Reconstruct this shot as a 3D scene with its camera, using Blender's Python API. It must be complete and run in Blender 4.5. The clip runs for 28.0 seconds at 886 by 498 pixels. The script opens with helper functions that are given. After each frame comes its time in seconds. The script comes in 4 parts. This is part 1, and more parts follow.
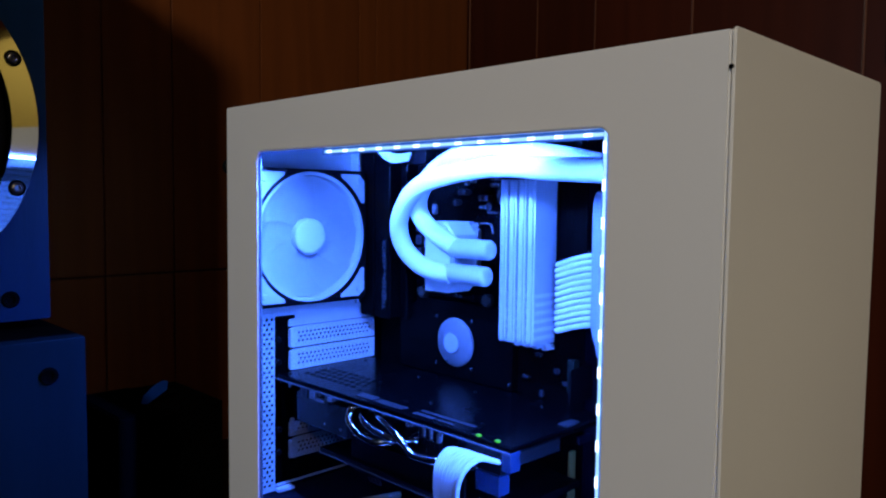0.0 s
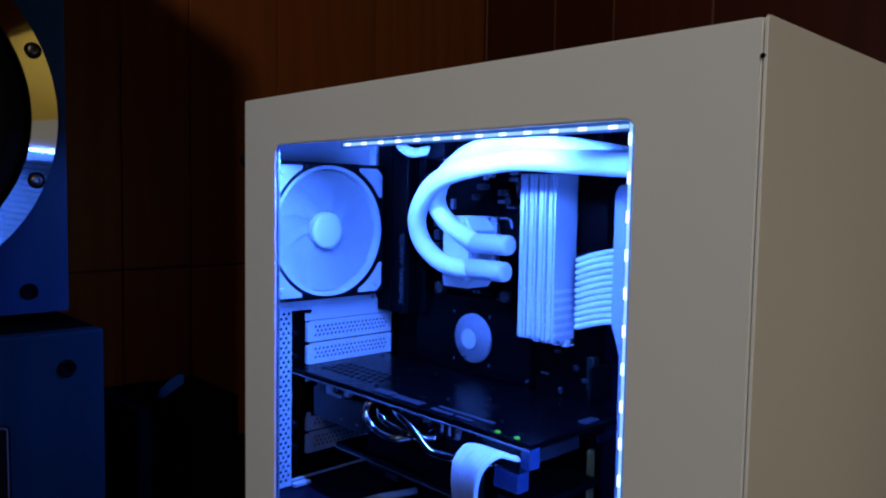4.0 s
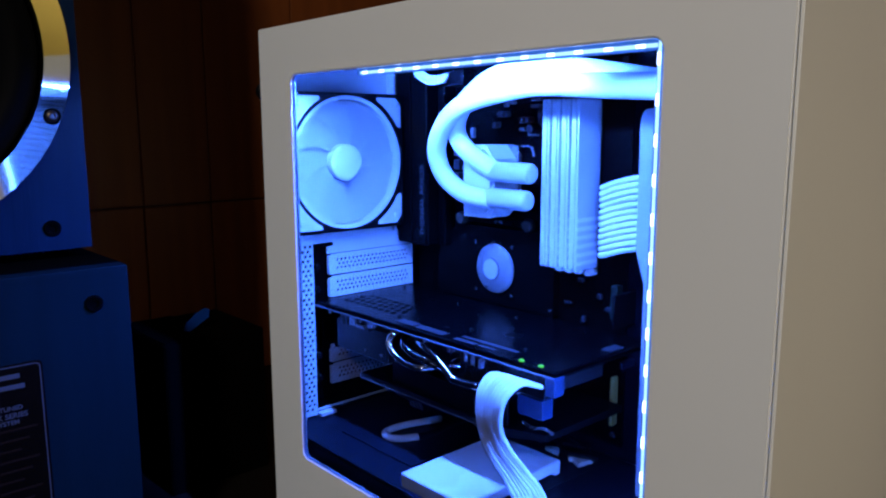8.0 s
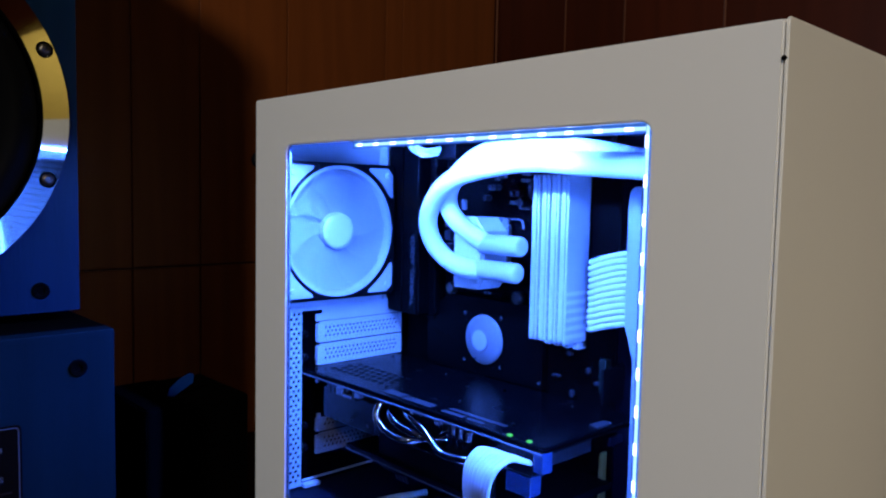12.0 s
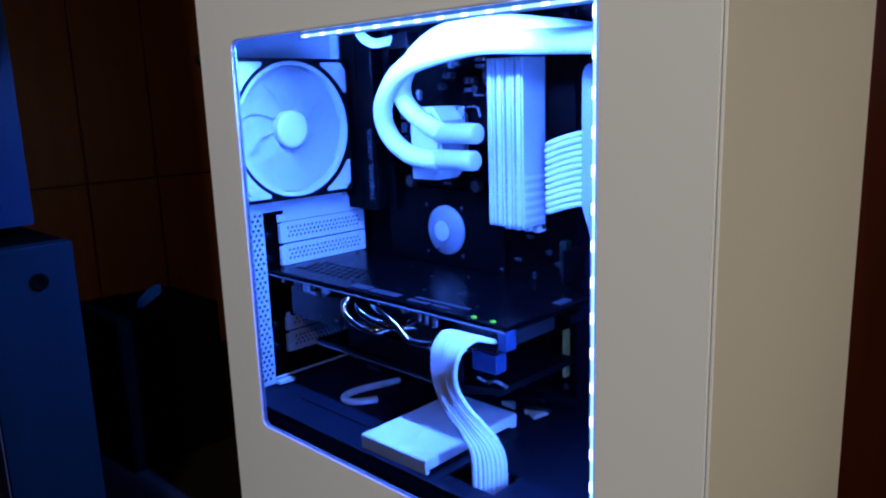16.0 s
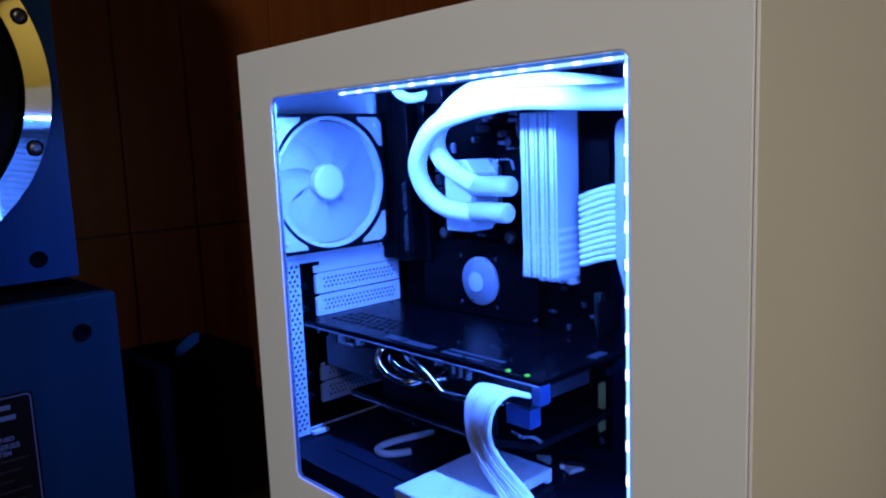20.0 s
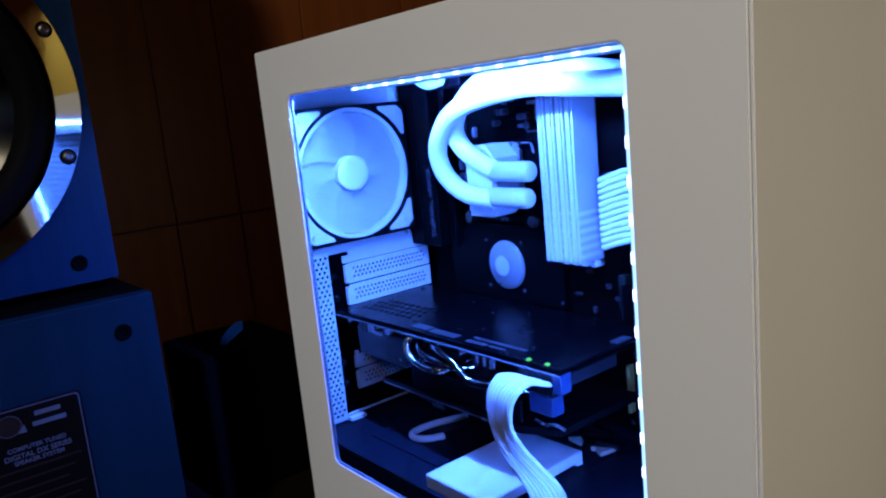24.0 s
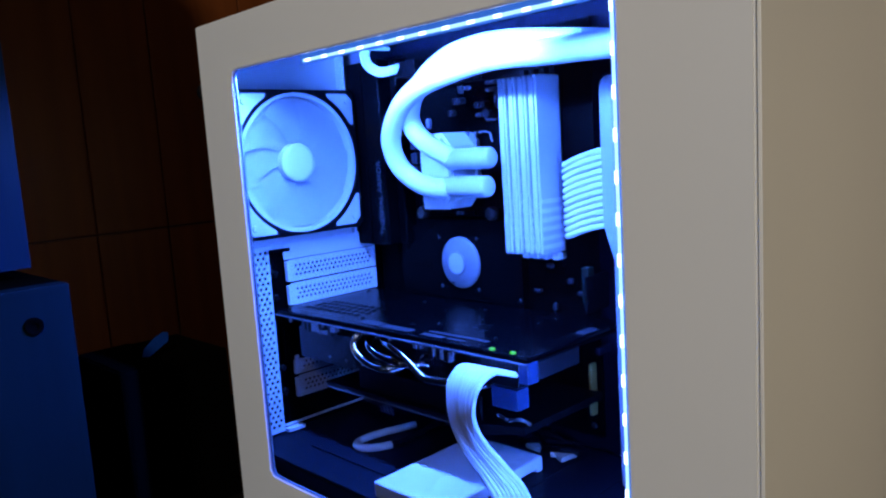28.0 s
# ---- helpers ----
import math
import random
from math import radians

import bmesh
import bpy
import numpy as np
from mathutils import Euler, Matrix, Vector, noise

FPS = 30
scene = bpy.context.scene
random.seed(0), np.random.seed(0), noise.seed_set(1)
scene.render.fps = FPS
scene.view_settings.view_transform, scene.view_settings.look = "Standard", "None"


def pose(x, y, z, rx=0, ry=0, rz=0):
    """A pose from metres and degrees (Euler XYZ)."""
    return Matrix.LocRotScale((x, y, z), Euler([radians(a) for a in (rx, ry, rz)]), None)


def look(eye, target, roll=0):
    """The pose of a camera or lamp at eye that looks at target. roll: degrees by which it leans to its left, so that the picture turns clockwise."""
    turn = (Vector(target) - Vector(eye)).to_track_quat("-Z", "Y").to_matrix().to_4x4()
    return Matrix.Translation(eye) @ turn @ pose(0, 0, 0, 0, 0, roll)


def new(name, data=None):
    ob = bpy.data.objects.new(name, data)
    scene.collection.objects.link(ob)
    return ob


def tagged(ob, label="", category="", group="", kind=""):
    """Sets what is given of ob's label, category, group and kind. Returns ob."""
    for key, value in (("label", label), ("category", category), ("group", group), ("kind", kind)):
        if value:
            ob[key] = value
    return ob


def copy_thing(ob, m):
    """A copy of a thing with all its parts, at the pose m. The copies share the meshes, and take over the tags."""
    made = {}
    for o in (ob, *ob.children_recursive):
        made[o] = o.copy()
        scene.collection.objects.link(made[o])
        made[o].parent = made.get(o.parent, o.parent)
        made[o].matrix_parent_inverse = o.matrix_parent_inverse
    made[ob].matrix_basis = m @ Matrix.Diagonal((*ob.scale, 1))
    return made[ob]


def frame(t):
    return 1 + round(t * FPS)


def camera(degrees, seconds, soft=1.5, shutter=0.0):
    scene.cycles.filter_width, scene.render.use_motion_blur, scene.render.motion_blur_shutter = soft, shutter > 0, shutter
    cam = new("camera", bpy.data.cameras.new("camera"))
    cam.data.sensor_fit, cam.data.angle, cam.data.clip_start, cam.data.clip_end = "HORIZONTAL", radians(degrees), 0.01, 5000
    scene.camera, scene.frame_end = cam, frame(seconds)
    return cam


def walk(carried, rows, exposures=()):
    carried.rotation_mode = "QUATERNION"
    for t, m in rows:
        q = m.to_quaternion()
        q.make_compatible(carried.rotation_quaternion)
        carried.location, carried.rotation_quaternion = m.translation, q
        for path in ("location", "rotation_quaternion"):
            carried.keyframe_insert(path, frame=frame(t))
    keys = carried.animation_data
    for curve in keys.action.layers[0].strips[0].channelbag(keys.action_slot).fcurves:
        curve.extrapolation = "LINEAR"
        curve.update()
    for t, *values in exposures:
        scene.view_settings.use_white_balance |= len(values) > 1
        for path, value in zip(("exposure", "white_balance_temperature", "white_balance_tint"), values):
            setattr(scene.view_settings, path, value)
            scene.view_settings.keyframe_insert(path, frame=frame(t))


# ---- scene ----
cam = camera(61.4, 28.0, 2.1)
PATH = [
    (0, (0.577, -0.314, 0.411), (-0.841, 1.09, 0.28), 0.7),
    (0.5, (0.577, -0.315, 0.411), (-0.762, 1.168, 0.34), -0.3),
    (1, (0.576, -0.315, 0.411), (-0.781, 1.153, 0.359), -0.2),
    (1.5, (0.575, -0.316, 0.411), (-0.797, 1.139, 0.363), -0.4),
    (2, (0.574, -0.316, 0.411), (-0.813, 1.125, 0.37), 0.4),
    (2.5, (0.572, -0.313, 0.412), (-0.845, 1.098, 0.355), 0.8),
    (4.5, (0.57, -0.313, 0.407), (-0.875, 1.06, 0.234), 0.7),
    (5, (0.569, -0.315, 0.406), (-0.87, 1.053, 0.167), 0.6),
    (5.5, (0.569, -0.312, 0.403), (-0.858, 1.038, 0.028), 0.5),
    (6, (0.57, -0.311, 0.4), (-0.851, 1.021, -0.057), -0.2),
    (6.5, (0.567, -0.31, 0.401), (-0.86, 1.013, -0.064), -0.4),
    (7, (0.568, -0.311, 0.401), (-0.868, 1.015, -0.022), -0.8),
    (7.5, (0.568, -0.308, 0.404), (-0.886, 1.017, 0.047), -0.2),
    (8, (0.565, -0.31, 0.406), (-0.897, 1.017, 0.088), -0.1),
    (8.5, (0.566, -0.309, 0.41), (-0.914, 1.011, 0.152), 0.6),
    (9, (0.567, -0.312, 0.412), (-0.907, 1.024, 0.207), 1.1),
    (9.5, (0.566, -0.312, 0.413), (-0.898, 1.038, 0.231), 1.2),
    (10, (0.566, -0.313, 0.414), (-0.893, 1.045, 0.248), 1.2),
    (10.5, (0.566, -0.313, 0.414), (-0.891, 1.048, 0.253), 1.4),
    (11, (0.566, -0.312, 0.415), (-0.89, 1.05, 0.256), 1.2),
    (11.5, (0.566, -0.313, 0.414), (-0.889, 1.052, 0.267), 1.4),
    (13.5, (0.569, -0.312, 0.4), (-0.891, 1.049, 0.268), -0.5),
    (14, (0.572, -0.308, 0.402), (-0.798, 1.098, 0.022), -1.0),
    (14.5, (0.571, -0.31, 0.402), (-0.784, 1.1, -0.02), -0.6),
    (15, (0.569, -0.309, 0.402), (-0.789, 1.096, -0.022), -1.5),
    (15.5, (0.571, -0.307, 0.401), (-0.808, 1.085, 0.001), -1.9),
    (16, (0.572, -0.31, 0.401), (-0.801, 1.088, 0.0), -1.9),
    (16.5, (0.571, -0.31, 0.402), (-0.794, 1.09, -0.019), -1.7),
    (17, (0.571, -0.31, 0.401), (-0.794, 1.088, -0.024), -1.3),
    (17.5, (0.573, -0.311, 0.403), (-0.767, 1.11, -0.028), -1.1),
    (18, (0.57, -0.308, 0.401), (-0.811, 1.076, -0.02), -0.7),
    (18.5, (0.574, -0.307, 0.398), (-0.816, 1.073, -0.007), 0.3),
    (19, (0.577, -0.31, 0.405), (-0.79, 1.114, 0.081), -0.2),
    (19.5, (0.574, -0.31, 0.405), (-0.828, 1.088, 0.125), -0.2),
    (20, (0.574, -0.311, 0.407), (-0.876, 1.039, 0.127), -2.3),
    (20.5, (0.575, -0.304, 0.404), (-0.953, 0.959, 0.14), -3.1),
    (21, (0.578, -0.305, 0.403), (-0.97, 0.934, 0.14), -2.4),
    (21.5, (0.583, -0.294, 0.402), (-0.958, 0.947, 0.108), -2.7),
    (23.5, (0.59, -0.286, 0.424), (-0.938, 0.953, 0.065), -5.5),
    (24, (0.591, -0.29, 0.423), (-0.949, 0.935, 0.063), -5.6),
    (24.5, (0.589, -0.287, 0.423), (-0.959, 0.925, 0.055), -5.4),
    (25, (0.59, -0.285, 0.423), (-0.954, 0.929, 0.046), -5.4),
    (25.5, (0.59, -0.284, 0.424), (-0.948, 0.937, 0.044), -5.5),
    (26, (0.578, -0.284, 0.412), (-0.965, 0.948, 0.091), -4.4),
    (26.5, (0.536, -0.284, 0.354), (-0.946, 1.03, 0.074), -3.0),
    (27, (0.525, -0.287, 0.341), (-0.907, 1.077, 0.042), -2.3),
    (27.5, (0.537, -0.286, 0.356), (-0.884, 1.092, 0.072), -3.1),
    (28, (0.553, -0.287, 0.379), (-0.867, 1.098, 0.119), -3.7),
]
EXPOSURE = [(0, -0.46), (1, -0.39), (2, -0.70), (2.5, -0.75), (4.5, -0.83), (5, -0.87), (6, -0.66), (7, -0.19), (8, -0.19), (9.5, -0.11), (11.5, -0.11), (13.5, -0.07), (14, -0.03),
            (15, -0.09), (18, -0.09), (19, -0.04), (20, -0.19), (21, -0.20), (23.5, -0.09), (25, -0.04), (26, -0.04), (26.5, -0.18), (27, -0.27), (27.5, -0.20), (28, -0.11)]
walk(cam, [(t, look(eye, target, roll)) for t, eye, target, roll in PATH], EXPOSURE)

# ---- light ----
world = bpy.data.worlds.new("room_world")
world.use_nodes = True
world.node_tree.nodes["Background"].inputs[0].default_value = (0.003, 0.002, 0.0015, 1)
world.node_tree.nodes["Background"].inputs[1].default_value = 1.0
scene.world = world


def lamp(name, kind, m, power, colour, **size):
    data = bpy.data.lights.new(name, kind)
    data.energy, data.color = power, colour
    for key, value in size.items():
        if key == "shape":
            data.shape = value
        elif key == "size":
            data.size = value
        elif key == "size_y":
            data.size_y = value
        elif key == "soft":
            data.shadow_soft_size = value
        elif key == "spread":
            data.spread = value
    ob = new(name, data)
    ob.matrix_world = m
    return ob


LED_BLUE = (0.054, 0.176, 1.0)
# the two light tapes behind the window's rim: one along the top, one along the front edge
lamp("led_light_top", "AREA", pose(0.204, 0.0113, 0.4420, -8, 0, 0), 17.6, LED_BLUE, shape="RECTANGLE", size=0.305, size_y=0.005)
lamp("led_light_top_inward", "AREA", pose(0.172, 0.0140, 0.4445, 94, 0, 0), 6.6, LED_BLUE, shape="RECTANGLE", size=0.22, size_y=0.003, spread=radians(85))
lamp("led_light_front", "AREA", pose(0.3585, 0.0105, 0.2965, 0, 90, -24), 2.0, LED_BLUE, shape="RECTANGLE", size=0.287, size_y=0.006, spread=radians(98))
# the room's warm lamp, behind the camera and to its right
lamp("room_lamp", "AREA", look((1.50, -1.55, 1.54), (0.1, 0.1, 0.35)), 24.6, (1.0, 0.89, 0.73), shape="DISK", size=0.20)
# unseen warm light on the case front, set in an added north doorway
lamp("front_warm_light", "AREA", look((1.95, 0.975, 0.40), (0.43, 0.10, 0.30)), 0.120, (1.0, 0.84, 0.58), shape="RECTANGLE", size=0.25, size_y=0.3, spread=radians(31))
# lights the added hall, so the trim ring reflects yellow
lamp("added_hall_light", "AREA", pose(2.10, 1.55, 1.70), 10.0, (1.0, 0.82, 0.34), shape="DISK", size=0.3)
# unseen cool light from behind the camera; the wall opening is added for it
lamp("cool_south_light", "AREA", look((0.2, -3.02, 0.9), (0.2, 0.0, 0.35)), 10.0, (0.44, 0.67, 1.0), shape="RECTANGLE", size=0.9, size_y=0.7)


# ---- materials ----
def mat(name, base, rough=0.5, metal=0.0, vary=0.12, scale=40.0, bump=0.0, bump_scale=400.0, stretch=(1, 1, 1), coat=0.0, rough_vary=0.1, random=0.0, spec=0.5):
    m = bpy.data.materials.new(name)
    m.use_nodes = True
    nt = m.node_tree
    p = nt.nodes["Principled BSDF"]
    p.inputs["Roughness"].default_value, p.inputs["Metallic"].default_value = rough, metal
    p.inputs["Coat Weight"].default_value = coat
    p.inputs["Specular IOR Level"].default_value = spec
    tc, mp = nt.nodes.new("ShaderNodeTexCoord"), nt.nodes.new("ShaderNodeMapping")
    mp.inputs["Scale"].default_value = stretch
    nt.links.new(tc.outputs["Object"], mp.inputs[0])
    big, fine = nt.nodes.new("ShaderNodeTexNoise"), nt.nodes.new("ShaderNodeTexNoise")
    for n, s, d in ((big, scale, 4), (fine, bump_scale, 3)):
        n.inputs["Scale"].default_value, n.inputs["Detail"].default_value = s, d
        nt.links.new(mp.outputs[0], n.inputs["Vector"])
    ramp = nt.nodes.new("ShaderNodeMix")
    ramp.data_type = "RGBA"
    ramp.inputs[6].default_value = (*[c * (1 - vary) for c in base], 1)
    ramp.inputs[7].default_value = (*[min(1, c * (1 + vary)) for c in base], 1)
    nt.links.new(big.outputs[0], ramp.inputs[0])
    out = ramp.outputs[2]
    if random:
        info, hsv = nt.nodes.new("ShaderNodeObjectInfo"), nt.nodes.new("ShaderNodeHueSaturation")
        rng = nt.nodes.new("ShaderNodeMapRange")
        rng.inputs[3].default_value, rng.inputs[4].default_value = 1 - random, 1 + random
        nt.links.new(info.outputs["Random"], rng.inputs[0])
        nt.links.new(rng.outputs[0], hsv.inputs["Value"])
        nt.links.new(out, hsv.inputs["Color"])
        out = hsv.outputs[0]
    nt.links.new(out, p.inputs["Base Color"])
    if rough_vary:
        rr = nt.nodes.new("ShaderNodeMapRange")
        rr.inputs[3].default_value, rr.inputs[4].default_value = max(0.02, rough - rough_vary), min(1, rough + rough_vary)
        nt.links.new(big.outputs[0], rr.inputs[0])
        nt.links.new(rr.outputs[0], p.inputs["Roughness"])
    if bump:
        b = nt.nodes.new("ShaderNodeBump")
        b.inputs["Strength"].default_value, b.inputs["Distance"].default_value = bump, 0.001
        nt.links.new(fine.outputs[0], b.inputs["Height"])
        nt.links.new(b.outputs[0], p.inputs["Normal"])
    return m


def glow(name, colour, strength):
    m = bpy.data.materials.new(name)
    m.use_nodes = True
    p = m.node_tree.nodes["Principled BSDF"]
    p.inputs["Base Color"].default_value = (0.8, 0.8, 0.8, 1)
    p.inputs["Emission Color"].default_value = (*colour, 1)
    p.inputs["Emission Strength"].default_value = strength
    return m


def thin_pane(name, colour, shine_least, shine_most):
    """A thin tinted sheet: straight see-through with a clear gloss on top."""
    m = bpy.data.materials.new(name)
    m.use_nodes = True
    nt = m.node_tree
    nt.nodes.remove(nt.nodes["Principled BSDF"])
    through_it, shine, mix, rim, power, gloss = (nt.nodes.new("ShaderNode" + k) for k in ("BsdfTransparent", "BsdfGlossy", "MixShader", "LayerWeight", "Math", "MapRange"))
    through_it.inputs[0].default_value = (*colour, 1)
    shine.inputs["Roughness"].default_value = 0.03
    power.operation = "POWER"
    power.inputs[1].default_value = 5
    gloss.inputs[3].default_value, gloss.inputs[4].default_value = shine_least, shine_most
    nt.links.new(rim.outputs["Facing"], power.inputs[0])
    nt.links.new(power.outputs[0], gloss.inputs[0])
    nt.links.new(gloss.outputs[0], mix.inputs[0])
    nt.links.new(through_it.outputs[0], mix.inputs[1])
    nt.links.new(shine.outputs[0], mix.inputs[2])
    nt.links.new(mix.outputs[0], nt.nodes["Material Output"].inputs[0])
    return m


M_WHITE = mat("white_powder_coat", (0.78, 0.77, 0.75), 0.38, vary=0.02, scale=9, bump=0.05, bump_scale=1500, rough_vary=0.06)
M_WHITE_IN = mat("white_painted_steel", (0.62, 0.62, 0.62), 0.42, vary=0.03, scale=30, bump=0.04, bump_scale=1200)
# white steel again, darkened to hold the cable bar's shade
M_BAR = mat("shaded_white_steel", (0.36, 0.36, 0.37), 0.5, vary=0.05, scale=30)
M_PLASTIC_W = mat("white_plastic", (0.66, 0.66, 0.66), 0.32, vary=0.02, scale=60, bump=0.03, bump_scale=900)
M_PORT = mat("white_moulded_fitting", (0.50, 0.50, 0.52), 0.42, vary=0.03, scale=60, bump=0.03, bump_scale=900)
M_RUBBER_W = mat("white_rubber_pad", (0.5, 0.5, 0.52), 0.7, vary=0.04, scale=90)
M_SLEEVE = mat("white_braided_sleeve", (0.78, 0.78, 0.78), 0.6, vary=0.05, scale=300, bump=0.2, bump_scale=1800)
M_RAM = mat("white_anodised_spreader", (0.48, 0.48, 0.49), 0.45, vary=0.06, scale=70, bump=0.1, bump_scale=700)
M_TUBE = mat("white_sleeved_hose", (0.84, 0.84, 0.84), 0.5, vary=0.03, scale=200, bump=0.35, bump_scale=1400)
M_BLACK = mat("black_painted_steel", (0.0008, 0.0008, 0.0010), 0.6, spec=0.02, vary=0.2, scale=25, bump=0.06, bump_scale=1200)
# black tray and cover steel, with blue light put into the colour
M_TRAY = mat("blue_lit_tray_paint", (0.0032, 0.0046, 0.0085), 0.5, spec=0.04, vary=0.2, scale=25, bump=0.06, bump_scale=1200)
M_SHROUD = mat("blue_lit_textured_steel", (0.0050, 0.0078, 0.0150), 0.5, spec=0.10, vary=0.2, scale=18, bump=0.15, bump_scale=1400)
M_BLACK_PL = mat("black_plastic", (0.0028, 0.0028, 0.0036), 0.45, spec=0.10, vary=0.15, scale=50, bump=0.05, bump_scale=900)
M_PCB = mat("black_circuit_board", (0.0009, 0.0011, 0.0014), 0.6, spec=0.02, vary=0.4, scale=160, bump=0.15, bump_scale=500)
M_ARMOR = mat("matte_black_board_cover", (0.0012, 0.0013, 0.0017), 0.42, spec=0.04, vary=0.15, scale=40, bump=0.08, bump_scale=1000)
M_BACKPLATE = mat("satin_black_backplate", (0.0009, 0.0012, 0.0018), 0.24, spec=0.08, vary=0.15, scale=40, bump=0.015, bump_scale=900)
M_CHROME = mat("nickel_plated_copper", (0.86, 0.83, 0.78), 0.14, 1.0, vary=0.08, scale=60, rough_vary=0.05)
M_STEEL = mat("brushed_steel", (0.52, 0.52, 0.52), 0.28, 1.0, vary=0.1, scale=80)
M_SCREW = mat("dark_steel", (0.13, 0.115, 0.10), 0.34, 1.0, vary=0.1, scale=200)
M_BRASS = mat("brass", (0.38, 0.25, 0.06), 0.45, 0.1, vary=0.12, scale=90)
M_GREY = mat("grey_print", (0.13, 0.13, 0.14), 0.5, vary=0.05)
M_DIMGREY = mat("dark_grey_print", (0.022, 0.023, 0.028), 0.45, vary=0.05)
M_ARMORTEXT = mat("dim_grey_print", (0.050, 0.052, 0.058), 0.5, vary=0.05)
M_CHIPSET = mat("light_grey_heatsink", (0.20, 0.20, 0.22), 0.38, 0.1, vary=0.05, scale=60)
M_CHIPCAP = mat("pale_grey_cap", (0.42, 0.42, 0.44), 0.4, vary=0.05)
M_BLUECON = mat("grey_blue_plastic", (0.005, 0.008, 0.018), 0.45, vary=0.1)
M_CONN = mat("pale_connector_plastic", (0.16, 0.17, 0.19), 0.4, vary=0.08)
# end blocks: black plastic with the blue light on it put into the colour
M_ENDBLOCK = mat("blue_lit_black_plastic", (0.007, 0.024, 0.070), 0.45, vary=0.1)
M_RIM = mat("frosted_acrylic_edge", (0.20, 0.22, 0.24), 0.2, vary=0.3, scale=120)
M_TAN = mat("aged_white_plastic", (0.50, 0.44, 0.36), 0.5, vary=0.1, scale=120)
M_SSD = mat("white_drive_shell", (0.84, 0.84, 0.85), 0.26, vary=0.02, scale=30, bump=0.03)
M_LED = glow("lit_led", (0.60, 0.80, 1.0), 15.0)
M_TAPE = glow("lit_tape", (0.38, 0.68, 1.0), 5.0)
# added glow for the blue halo in the acrylic edge beside the tapes
M_TAPE_HALO = glow("tape_halo", (0.06, 0.26, 1.0), 1.5)
M_TAPE_HALO.node_tree.nodes["Principled BSDF"].inputs["Base Color"].default_value = (0.10, 0.11, 0.12, 1)
M_GREEN = glow("green_led", (0.10, 0.8, 0.02), 2.6)
M_GREEN.node_tree.nodes["Principled BSDF"].inputs["Base Color"].default_value = (0.02, 0.08, 0.01, 1)
M_PANE = thin_pane("smoked_acrylic", (0.555, 0.58, 0.62), 0.006, 0.4)
M_ALU = mat("brushed_aluminium", (0.68, 0.66, 0.58), 0.055, 1.0, vary=0.05, scale=500, bump=0.03, bump_scale=60, rough_vary=0.0)
# turned on a lathe: the fine grooves run round the ring and draw reflections out across it
_nt = M_ALU.node_tree
_tan = _nt.nodes.new("ShaderNodeTangent")
_tan.direction_type, _tan.axis = "RADIAL", "X"
_p = _nt.nodes["Principled BSDF"]
_p.inputs["Anisotropic"].default_value = 0.5
_p.inputs["Anisotropic Rotation"].default_value = 0.25
_nt.links.new(_tan.outputs[0], _p.inputs["Tangent"])
# dark speaker vinyls; the tapes' blue light is mixed into both base colours
M_VINYL = mat("blue_lit_woodgrain_vinyl", (0.0009, 0.0115, 0.0365), 0.32, spec=0.11, vary=0.35, scale=60, bump=0.25, bump_scale=260, stretch=(1, 1, 0.08))
M_VINYL_GREY = mat("blue_lit_grain_vinyl", (0.0011, 0.0098, 0.0180), 0.55, spec=0.05, vary=0.25, scale=70, bump=0.25, bump_scale=300, stretch=(1, 1, 0.1))
M_RUBBER = mat("black_rubber", (0.0018, 0.0018, 0.0020), 0.6, spec=0.03, vary=0.1, scale=60)
M_CONE = mat("dark_metal_cone", (0.030, 0.029, 0.025), 0.30, 1.0, vary=0.1, scale=30)
_cone = M_CONE.node_tree
_turned = _cone.nodes.new("ShaderNodeTangent")
_turned.direction_type, _turned.axis = "RADIAL", "X"
_cone.nodes["Principled BSDF"].inputs["Anisotropic"].default_value = 0.95
_cone.nodes["Principled BSDF"].inputs["Anisotropic Rotation"].default_value = 0.25
_cone.links.new(_turned.outputs[0], _cone.nodes["Principled BSDF"].inputs["Tangent"])
M_LABEL = mat("black_printed_label", (0.0025, 0.0016, 0.0014), 0.5, spec=0.04, vary=0.1)
M_LABEL_INK = mat("silver_ink", (0.050, 0.056, 0.068), 0.45, vary=0.1, scale=400)
M_LABEL_DIM = mat("dark_red_ink", (0.011, 0.006, 0.004), 0.6, spec=0.08, vary=0.3, scale=500)
M_FRAMEPIC = mat("pale_picture_frame", (0.55, 0.54, 0.47), 0.45, vary=0.08, scale=50)
M_MAT = mat("blue_grey_mat_board", (0.30, 0.34, 0.37), 0.8, vary=0.06)
M_MATBLUE = mat("slate_blue_mat_board", (0.20, 0.25, 0.31), 0.8, vary=0.06)
M_PRINT = mat("grey_olive_print", (0.30, 0.29, 0.22), 0.8, vary=0.35, scale=90)
M_PAPER = mat("aged_paper", (0.55, 0.53, 0.45), 0.8, vary=0.08, scale=20)
M_INK = mat("brown_ink", (0.26, 0.24, 0.20), 0.8, vary=0.2)
M_DESK = mat("dark_desk_laminate", (0.006, 0.0045, 0.004), 0.55, spec=0.2, vary=0.3, scale=14, bump=0.1, stretch=(0.2, 1, 1))
M_CEIL = mat("ceiling_paint", (0.30, 0.27, 0.22), 0.8, vary=0.05, scale=6)
M_CREAM = mat("cream_wall_paint", (0.62, 0.54, 0.30), 0.8, vary=0.05, scale=5)
M_CARPET = mat("brown_carpet", (0.10, 0.075, 0.055), 0.95, vary=0.3, scale=60, bump=0.5)
